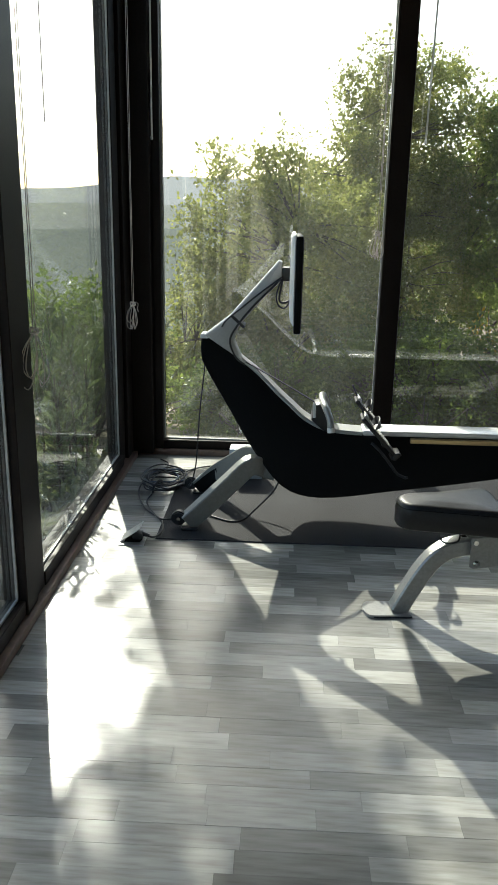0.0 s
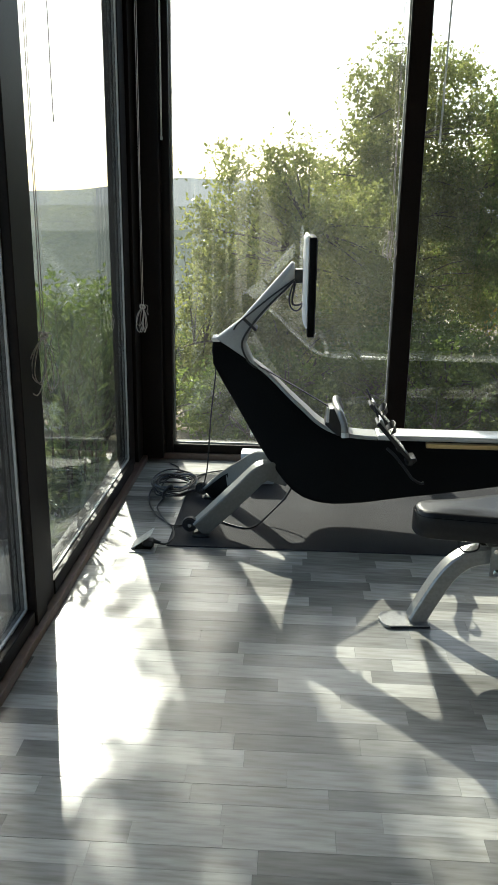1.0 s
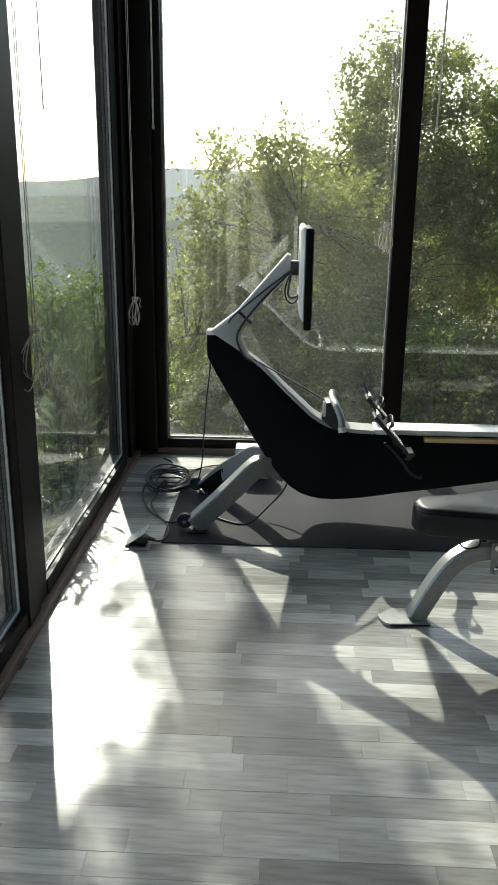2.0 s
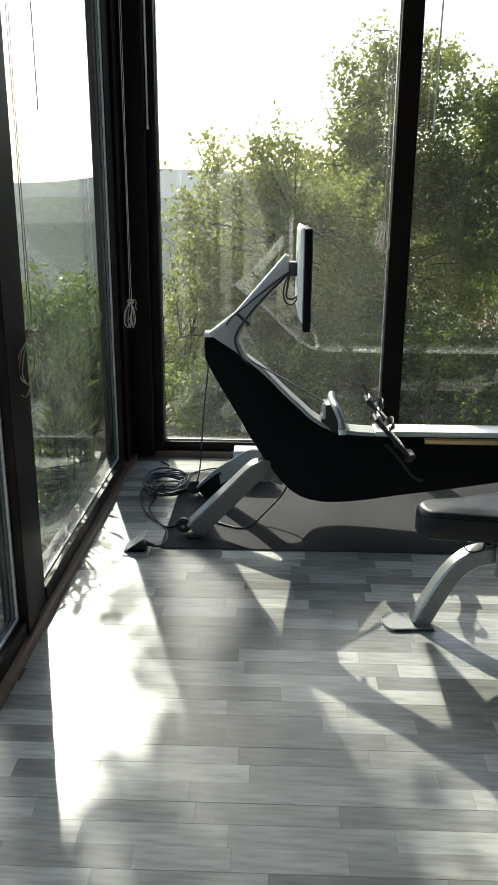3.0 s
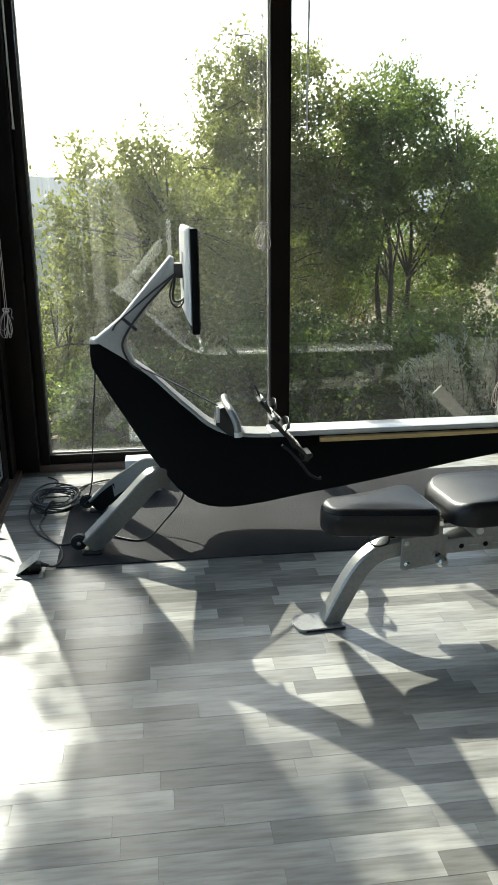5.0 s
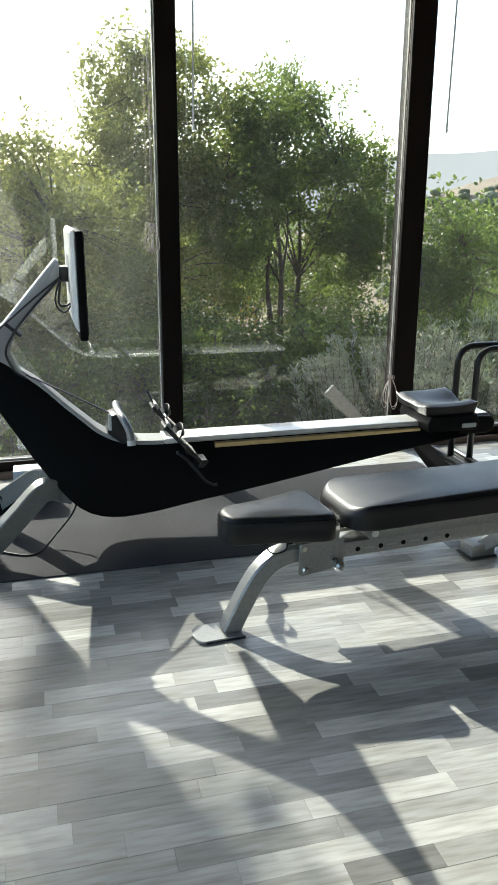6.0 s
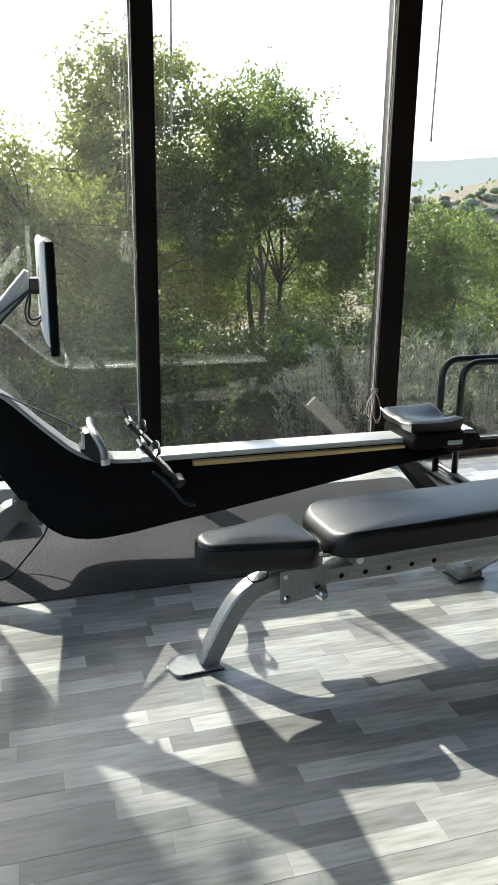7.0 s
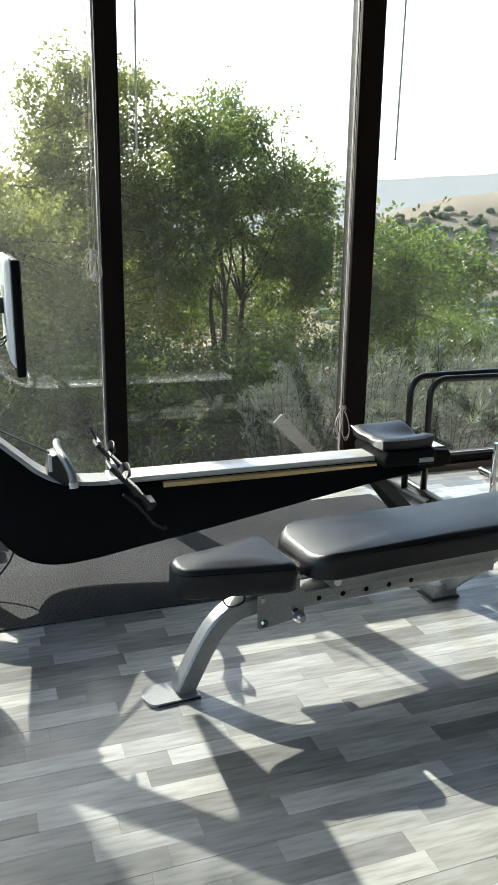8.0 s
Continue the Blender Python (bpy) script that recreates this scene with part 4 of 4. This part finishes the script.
def leaf_mesh(name, pos, direction, size, aspect, material, parent, gen, label=""):
    """Many small leaves, each folded along its midrib: two faces a leaf."""
    n = len(pos)
    d = direction / np.maximum(1e-6, np.linalg.norm(direction, axis=1, keepdims=True))
    rnd = gen.normal(size=(n, 3))
    side = np.cross(d, rnd)
    side /= np.maximum(1e-6, np.linalg.norm(side, axis=1, keepdims=True))
    nor = np.cross(side, d)
    s = (size * gen.uniform(0.6, 1.25, n))[:, None]
    w = s * aspect
    base, tip = pos, pos + d * s - nor * s * 0.12
    lo, hi = pos + d * s * 0.28 + nor * s * 0.03, pos + d * s * 0.68 + nor * s * 0.03
    up = nor * w * 0.16
    verts = np.stack([base, lo + side * w * 0.44 + up, hi + side * w * 0.42 + up, tip, hi - side * w * 0.42 + up, lo - side * w * 0.44 + up], 1).reshape(-1, 3)
    me = bpy.data.meshes.new(name)
    k = np.arange(n) * 6
    loops = np.stack([k, k + 1, k + 2, k + 3, k, k + 3, k + 4, k + 5], 1).reshape(-1)
    me.vertices.add(len(verts))
    me.vertices.foreach_set("co", verts.astype(np.float32).reshape(-1))
    me.loops.add(len(loops))
    me.loops.foreach_set("vertex_index", loops.astype(np.int32))
    me.polygons.add(n * 2)
    me.polygons.foreach_set("loop_start", (np.arange(n * 2) * 4).astype(np.int32))
    me.polygons.foreach_set("loop_total", np.full(n * 2, 4, dtype=np.int32))
    me.update(calc_edges=True)
    me.materials.append(material)
    ob = new(name, me)
    ob.parent = parent
    if label:
        ob["label"] = label
    return ob


def tree(x, y, blobs, clumps, per, leaf, material, seed, label, z_base=None, trunk_r=0.07, spread=0.20, stems=1, aspect=0.62, fork=0.9, category="tree", name="tree"):
    """A trunk with limbs that reach into a crown; the crown fills uneven lobes given as (x, y, z, rx, ry, rz)."""
    gen = np.random.default_rng(seed)
    z0 = float(height(np.array(x), np.array(y))) - 0.05 if z_base is None else z_base
    t = thing(name, x, y, z0, label, category)
    vol = np.array([b[3] * b[4] * b[5] for b in blobs]) ** 0.7
    pick = gen.choice(len(blobs), clumps, p=vol / vol.sum())
    B = np.array(blobs)[pick]
    u = gen.normal(size=(clumps, 3))
    u /= np.linalg.norm(u, axis=1, keepdims=True)
    rr = gen.uniform(0.12, 1.0, clumps) ** 0.42
    lump = np.array([1.0 + 0.36 * noise.noise((*(q * 2.3 + seed),)) for q in u])
    C = B[:, :3] + u * B[:, 3:] * (rr * lump)[:, None]
    keep = np.array([noise.noise((q[0] * 2.6 + seed, q[1] * 2.6, q[2] * 2.6)) for q in C]) > 0.0
    C = C[keep]
    C -= np.array([x, y, z0])
    C = C[C[:, 2] > 0.15]
    # limbs
    bm = bmesh.new()
    top = Vector((0, 0, fork))
    heads = []
    for sidx in range(stems):
        a = sidx * 2.4 + seed
        off = Vector((0.10 * math.cos(a), 0.10 * math.sin(a), 0)) * (stems > 1)
        head = Vector((0.22 * math.cos(a), 0.22 * math.sin(a), fork * gen.uniform(0.85, 1.1))) * (1 if stems > 1 else 0) + (Vector((0, 0, 0)) if stems > 1 else top)
        crest = head + Vector((gen.uniform(-0.15, 0.15), gen.uniform(-0.15, 0.15), 0.25 + 0.3 * fork))
        pts = smooth_path([off, off.lerp(head, 0.5) + Vector((gen.uniform(-0.05, 0.05), gen.uniform(-0.05, 0.05), 0)), head, crest], 4)
        tube(bm, pts, trunk_r, 8, radii=[trunk_r * (1.1 - 0.98 * i / (len(pts) - 1)) for i in range(len(pts))])
        heads.append(head)
    trunk = part("trunk", bm, M_BARK, t, "brown rough trunk", smooth=180)
    bm = bmesh.new()
    order = gen.permutation(len(C))
    mains = []
    for c in order[:min(11, max(5, len(C) // 40))]:
        h = min(heads, key=lambda q: (Vector(C[c]) - q).length)
        e = Vector(C[c])
        h = h * gen.uniform(0.80, 1.0)
        m1 = h.lerp(e, 0.5) + Vector((gen.uniform(-0.16, 0.16), gen.uniform(-0.16, 0.16), 0.14))
        pts = smooth_path([h, m1, e], 4)
        tube(bm, pts, 0.02, 5, radii=[trunk_r * 0.34 * (1 - 0.85 * i / (len(pts) - 1)) for i in range(len(pts))])
        mains.append([Vector(p) for p in pts[3:]])
    flat_m = [p for q in mains for p in q]
    arr = np.array([tuple(p) for p in flat_m])
    for c in order[min(11, max(5, len(C) // 40)):][:240]:
        e = C[c]
        j = int(np.argmin(np.linalg.norm(arr - e, axis=1)))
        tube(bm, [flat_m[j], flat_m[j].lerp(Vector(e), 0.5) + Vector((0, 0, 0.03)), Vector(e)], 0.006, 4, radii=[0.009, 0.006, 0.003])
    part("limbs", bm, M_BARK, t, "brown branching limbs", smooth=180)
    # leaves
    tufts = max(2, per // 6)
    ctr = np.repeat(C, tufts, 0)
    size_c = np.repeat(gen.uniform(0.6, 1.35, len(C)) * spread, tufts)
    v = gen.normal(size=(len(ctr), 3))
    tuft = ctr + v * size_c[:, None] * np.array([0.62, 0.62, 0.50])
    tuft = np.repeat(tuft, 6, 0)
    n = len(tuft)
    w = gen.normal(size=(n, 3))
    pos = tuft + w * leaf * 0.42
    direction = w + gen.normal(size=(n, 3)) * 0.5 + np.array([0, 0, 0.15])
    leaf_mesh("crown", pos, direction, leaf, aspect, material, t, gen)
    return t


def shrub(x, y, radius, tall, stems, leaf, aspect, material, seed, label, per=26, name="shrub", flop=0.5, z_base=None):
    """Many upright shoots from one base, with narrow leaves all along."""
    gen = np.random.default_rng(seed)
    z0 = float(height(np.array(x), np.array(y))) - 0.03 if z_base is None else z_base
    t = thing(name, x, y, z0, label, "shrub")
    bm = bmesh.new()
    P, D = [], []
    for s in range(stems):
        a, r = gen.uniform(0, 2 * math.pi), radius * math.sqrt(gen.uniform(0, 1))
        foot = Vector((r * 0.35 * math.cos(a), r * 0.35 * math.sin(a), 0))
        h = tall * gen.uniform(0.62, 1.05) * (1 - 0.25 * r / radius)
        tip = Vector((r * math.cos(a) * 1.05, r * math.sin(a) * 1.05, h))
        mid = foot.lerp(tip, 0.5) + Vector((gen.uniform(-0.06, 0.06), gen.uniform(-0.06, 0.06), 0.05))
        pts = smooth_path([foot, mid, tip], 5)
        tube(bm, pts, 0.005, 4, radii=[0.008 - 0.006 * i / (len(pts) - 1) for i in range(len(pts))])
        for k in range(per):
            f = gen.uniform(0.06, 1.0) ** 0.85 * (len(pts) - 1)
            i = min(int(f), len(pts) - 2)
            p = pts[i].lerp(pts[i + 1], f - i)
            ax = (pts[i + 1] - pts[i]).normalized()
            q = Vector(gen.normal(size=3))
            q = (q - ax * q.dot(ax)).normalized()
            P.append(p)
            D.append(ax * 0.9 + q * flop + Vector((0, 0, -0.1)))
    part("stems", bm, M_BARK, t, "thin woody stems", smooth=180)
    leaf_mesh("foliage", np.array([tuple(p) for p in P]), np.array([tuple(p) for p in D]), leaf, aspect, material, t, gen)
    return t


tree(0.55, 8.9, [(0.50, 8.7, 1.02, 0.80, 0.85, 1.05), (1.05, 8.9, 0.85, 0.80, 0.8, 1.02), (0.12, 8.5, 0.15, 0.46, 0.6, 1.05), (0.9, 8.6, -0.2, 0.9, 0.7, 0.7), (0.20, 8.4, -0.35, 0.5, 0.5, 0.7)],
     1250, 78, 0.042, M_LEAF1, 21, "leafy tree with light green leaves outside the window", spread=0.14)
tree(2.1, 10.7, [(1.95, 10.6, 1.95, 0.72, 0.85, 1.30), (2.65, 10.8, 2.05, 0.62, 0.8, 1.10), (1.55, 10.4, 1.15, 0.66, 0.8, 1.15), (2.2, 10.5, 0.6, 0.8, 0.8, 0.8)],
     1350, 78, 0.048, M_LEAF1, 22, "tall tree with glossy green leaves and open crown", spread=0.16)
tree(3.74, 10.7, [(3.65, 10.7, 2.0, 0.74, 0.85, 0.92), (4.42, 10.8, 1.58, 0.62, 0.8, 0.68), (3.05, 10.6, 1.45, 0.55, 0.7, 0.95), (4.95, 10.9, 1.15, 0.45, 0.6, 0.6), (4.5, 10.6, 0.75, 0.5, 0.6, 0.45), (3.1, 11.2, 0.6, 0.6, 0.5, 0.6)],
     1250, 78, 0.048, M_LEAF2, 23, "multi stemmed green tree with dark bare trunks", stems=3, fork=1.75, trunk_r=0.055, spread=0.16)
tree(5.6, 9.8, [(5.45, 9.8, 0.85, 0.45, 0.6, 0.62), (6.0, 10.0, 0.55, 0.6, 0.6, 0.6), (5.2, 9.7, 0.35, 0.5, 0.5, 0.55)],
     300, 84, 0.042, M_LEAF3, 24, "young green tree beside the shrubs", fork=0.7, trunk_r=0.04)
tree(9.2, 15.5, [(9.2, 15.5, 0.2, 1.2, 1.2, 1.6), (10.4, 16, 0.0, 1.2, 1.2, 1.4)], 320, 36, 0.12, M_LEAF3, 25, "dark green tree further down the slope", spread=0.36)
tree(-2.6, 13.0, [(-2.6, 13, -0.4, 1.2, 1.0, 0.7), (-3.8, 13.4, -0.6, 1.2, 1.0, 0.7), (-5.2, 13, -0.7, 1.2, 1, 0.7)], 420, 40, 0.09, M_LEAF3, 26, "dark green bushy tree down the slope", spread=0.30, fork=0.6)
# dense hedge below the trees
k = 0
for hx, hy, hr, hz, m in ((0.2, 7.6, 0.75, -0.05, M_LEAF2), (1.2, 7.9, 0.8, 0.05, M_LEAF3), (2.1, 8.3, 0.8, 0.22, M_LEAF3), (3.0, 8.3, 0.8, 0.26, M_LEAF2), (3.9, 8.5, 0.8, 0.22, M_LEAF3),
                          (4.9, 8.6, 0.8, 0.15, M_LEAF3), (1.7, 9.4, 0.9, 0.42, M_LEAF3), (2.7, 12.6, 1.2, 0.55, M_LEAF3), (4.6, 12.9, 1.2, 0.35, M_LEAF2), (6.6, 9.0, 0.9, 0.1, M_LEAF3),
                          (1.0, 12.0, 1.3, 0.75, M_LEAF3), (4.4, 13.6, 1.3, 1.05, M_LEAF3), (3.2, 14.0, 1.3, 1.25, M_LEAF2), (5.6, 15.5, 1.5, 0.75, M_LEAF3), (7.6, 14.0, 1.3, 0.3, M_LEAF2), (7.2, 11.5, 1.0, 0.2, M_LEAF3), (-0.2, 9.8, 0.45, 0.0, M_LEAF2)):
    tree(hx, hy, [(hx, hy, hz - 0.45, hr, hr * 0.8, 0.58), (hx + 0.3, hy - 0.1, hz - 0.65, hr * 0.8, hr * 0.7, 0.6)], 300, 54, 0.042, m, 40 + k,
         "dense green bush growing below the trees", spread=0.17, fork=0.25, trunk_r=0.03, category="bush", name="bush")
    k += 1
for hx, hy, hz, m in ((0.35, 7.3, -0.08, M_LEAF2), (0.95, 7.5, -0.05, M_LEAF3), (1.55, 7.4, 0.0, M_LEAF2), (2.10, 7.6, 0.04, M_LEAF2), (2.70, 7.5, 0.0, M_LEAF3), (3.25, 7.8, 0.0, M_LEAF2),
                       (1.2, 6.75, -0.42, M_LEAF2), (1.9, 6.8, -0.38, M_LEAF3), (0.5, 6.7, -0.42, M_LEAF3)):
    tree(hx, hy, [(hx, hy, hz - 0.05, 0.42, 0.36, 0.42), (hx + 0.2, hy + 0.1, hz - 0.35, 0.45, 0.36, 0.42)], 300, 60, 0.036, m, 60 + k,
         "dense green hedge bush under the windows", spread=0.12, fork=0.2, trunk_r=0.025, category="bush", name="bush")
    k += 1
M_YELLOW = leaf_mat("yellow_leaf", (0.42, 0.26, 0.02), (0.50, 0.36, 0.05), 0.5, 0.4)
shrub(2.83, 9.0, 0.17, 1.36, 22, 0.05, 0.5, M_YELLOW, 59, "small shrub with orange yellow leaves in the hedge", per=22, name="flowering_shrub")
# olive shrubs by the window
for sx, sy, sr, sh, n, sd in ((2.80, 6.75, 0.26, 0.85, 12, 1), (3.15, 6.9, 0.45, 1.00, 44, 2), (3.80, 6.85, 0.5, 1.06, 52, 3), (4.50, 7.0, 0.5, 1.10, 52, 4), (5.15, 7.1, 0.5, 1.1, 50, 5), (3.5, 6.35, 0.42, 0.72, 36, 6), (4.2, 6.4, 0.42, 0.74, 36, 7),
                              (4.9, 6.5, 0.4, 0.72, 30, 8)):
    shrub(sx, sy, sr, sh, n, 0.070, 0.17, M_OLIVE, 60 + sd, "silvery green olive shrub beside the house", per=62, name="olive_shrub", flop=0.75)
# oleanders beside the terrace
for sx, sy, sr, sh, n, sd in ((-0.95, 7.3, 0.55, 1.05, 60, 1), (-1.7, 7.0, 0.6, 1.15, 70, 2), (-1.45, 8.2, 0.6, 1.30, 70, 3), (-2.6, 7.6, 0.6, 1.2, 60, 4), (-0.75, 8.6, 0.5, 1.2, 50, 5), (-2.3, 6.2, 0.55, 1.0, 55, 6), (-2.9, 5.4, 0.5, 1.0, 50, 7)):
    shrub(sx, sy, sr, sh, n, 0.12, 0.17, M_OLEANDER, 80 + sd, "long leaved oleander shrub beside the terrace", per=24, name="oleander", flop=0.7)
# unseen tree: its lobes are placed to break up the sun on the floor
tree(-3.4, 6.0, [(-1.36, 8.40, 3.55, 0.16, 0.45, 0.20), (-1.34, 8.30, 3.58, 0.16, 0.45, 0.20), (-1.38, 8.5, 3.52, 0.14, 0.40, 0.18), (-1.30, 8.1, 3.56, 0.15, 0.35, 0.18), (-1.25, 8.10, 4.15, 0.52, 0.66, 0.30), (-1.72, 8.0, 4.15, 0.30, 0.45, 0.26), (-1.20, 8.0, 4.25, 0.52, 0.70, 0.30), (-1.30, 7.9, 4.05, 0.48, 0.6, 0.3), (-2.4, 6.4, 4.0, 0.8, 0.7, 0.6), (-3.4, 6.0, 4.1, 0.9, 0.9, 0.8)], 800, 12, 0.11, M_OLEANDER, 27,
     "tall long leaved tree placed out of view to shade the floor", fork=2.8, spread=0.26, aspect=0.28)
for sx, sy, sr, sh, n, sd in ((-0.26, 4.90, 0.10, 1.30, 6, 1), (-0.27, 4.58, 0.10, 1.40, 6, 2), (-0.55, 5.2, 0.22, 1.15, 12, 3)):
    shrub(sx, sy, sr, sh, n, 0.10, 0.22, M_OLEANDER, 110 + sd, "young oleander close outside the glass door", per=24, name="oleander", flop=0.8, z_base=-0.31)
for sx, sy, sd in ((-0.42, 4.55, 1), (-0.60, 4.95, 2), (-0.36, 5.15, 3), (-0.62, 4.1, 4), (-0.40, 3.7, 5), (-0.85, 4.6, 6), (-0.95, 5.2, 7), (-0.40, 4.15, 8), (-0.75, 5.35, 9)):
    shrub(sx, sy, 0.24, 0.36, 30, 0.17, 0.14, M_STRAP, 100 + sd, "low strap leaved plant in the terrace bed", per=7, name="border_plant", flop=1.1)
M_STONE = mat("pale_stone", (0.56, 0.52, 0.46), 0.85, color2=(0.42, 0.38, 0.33), scale=12, bump=0.5, bump_scale=30, big=0.15)
tagged(link_mesh("pavement", boxm(-1.6, -0.16, -3, 5.45, -0.42, -0.30, bevel=0.01), M_STONE, None, 35), "pale stone terrace paving outside the glass", "paving", kind="structure")
ledge = thing("garden_wall", -0.3, 5.62, -0.36, "low pale stone ledge at the end of the terrace", "garden wall")
for k in range(5):
    part("stone", boxm(-1.9 + k * 0.42, -1.49 + k * 0.42, -0.10, 0.12, 0.0, 0.20 + 0.008 * (k % 2), bevel=0.012), M_STONE, ledge)
log = thing("timber_plank", 2.62, 6.2, -0.30, "grey weathered plank leaning among the shrubs", "plank")
part("board", boxm(-0.26, 0.26, -0.014, 0.014, -0.042, 0.042, bevel=0.004, seg=1, turn=pose(0.20, 0, 0.23, 0, 46, 0)), mat("weathered_wood", (0.30, 0.29, 0.26), 0.85, scale=20, stretch=(1, 8, 8), bump=0.4), log)
# scrub on the far hill
gen = np.random.default_rng(9)
bm = bmesh.new()
for k in range(950):
    az, ds = radians(gen.uniform(24, 46)), gen.uniform(190, 470)
    x, y = ds * math.sin(az), ds * math.cos(az)
    z = float(height(np.array(x), np.array(y)))
    s = gen.uniform(0.8, 2.9)
    r = bmesh.ops.create_icosphere(bm, subdivisions=1, radius=1.0)
    for v in r["verts"]:
        f = 0.75 + 0.5 * gen.uniform()
        v.co = Vector((x + v.co.x * s * f * 1.3, y + v.co.y * s * f * 1.3, z + s * 0.4 + v.co.z * s * f * 0.8))
tagged(link_mesh("scrub", bm, mat("scrub_green", (0.10, 0.12, 0.06), 0.9, color2=(0.16, 0.17, 0.10), scale=0.6, bump=0.5, bump_scale=2, vary=0.3), None, 180), "scattered green scrub on the dry far hill", "scrub", kind="stuff")


# ---------------------------------------------------------------- floor of laminate strips
floor = tagged(link_mesh("floor", boxm(0.012, ROOM_X1, ROOM_Y0, 5.155, -0.14, -0.0015), M_UNDER), "grey oak laminate floor in narrow strips", "floor", kind="structure")
PITCH, SEAM = 0.198, 2.958
STRIP = PITCH / 3
rng = random.Random(12)
shapes = {}


def strip_mesh(length):
    key = round(length, 2)
    if key not in shapes:
        bm = bmesh.new()
        box(bm, 0, key - 0.0002, 0, STRIP - 0.0002, -0.010, 0.0)
        top = [e for e in bm.edges if all(v.co.z > -0.001 for v in e.verts)]
        bmesh.ops.bevel(bm, geom=top, offset=0.0003, segments=1, affect="EDGES")
        me = bpy.data.meshes.new("strip")
        bm.to_mesh(me)
        bm.free()
        me.materials.append(M_STRIP)
        shapes[key] = me
    return shapes[key]


rest_v, rest_f = [], []
row0 = int(math.floor((ROOM_Y0 - SEAM) / STRIP)) + 1
row1 = int(math.floor((5.155 - SEAM) / STRIP))
made = 0
for r in range(row0, row1):
    y = SEAM + r * STRIP
    gap = 0.0006 if r % 3 == 0 else 0.0
    x = 0.013 - rng.choice((0.0, 0.1, 0.2, 0.3))
    while x < ROOM_X1 - 0.02:
        ln = rng.choice((0.21, 0.25, 0.29, 0.33, 0.37, 0.42, 0.46))
        a, b = max(x, 0.013), min(x + ln, ROOM_X1 - 0.001)
        x += ln
        if b - a < 0.03:
            continue
        near = 2.0 < y < 4.0 and a < 2.45 and made < 300
        if near:
            ob = new("strip", strip_mesh(b - a))
            ob.parent = floor
            ob.location = (a, y + gap, 0.0)
            made += 1
        else:
            o = len(rest_v)
            y0, y1, x1 = y + gap, y + STRIP - 0.0002, b - 0.0003
            rest_v += [(a, y0, -0.01), (x1, y0, -0.01), (x1, y1, -0.01), (a, y1, -0.01), (a, y0, 0), (x1, y0, 0), (x1, y1, 0), (a, y1, 0)]
            rest_f += [tuple(o + q for q in f) for f in ((4, 5, 6, 7), (0, 1, 5, 4), (1, 2, 6, 5), (2, 3, 7, 6), (3, 0, 4, 7))]
me = bpy.data.meshes.new("strip_field")
me.from_pydata(rest_v, [], rest_f)
me.materials.append(M_STRIP)
ob = new("strip_field", me)
ob.parent = floor
tagged(ob, kind="stuff")
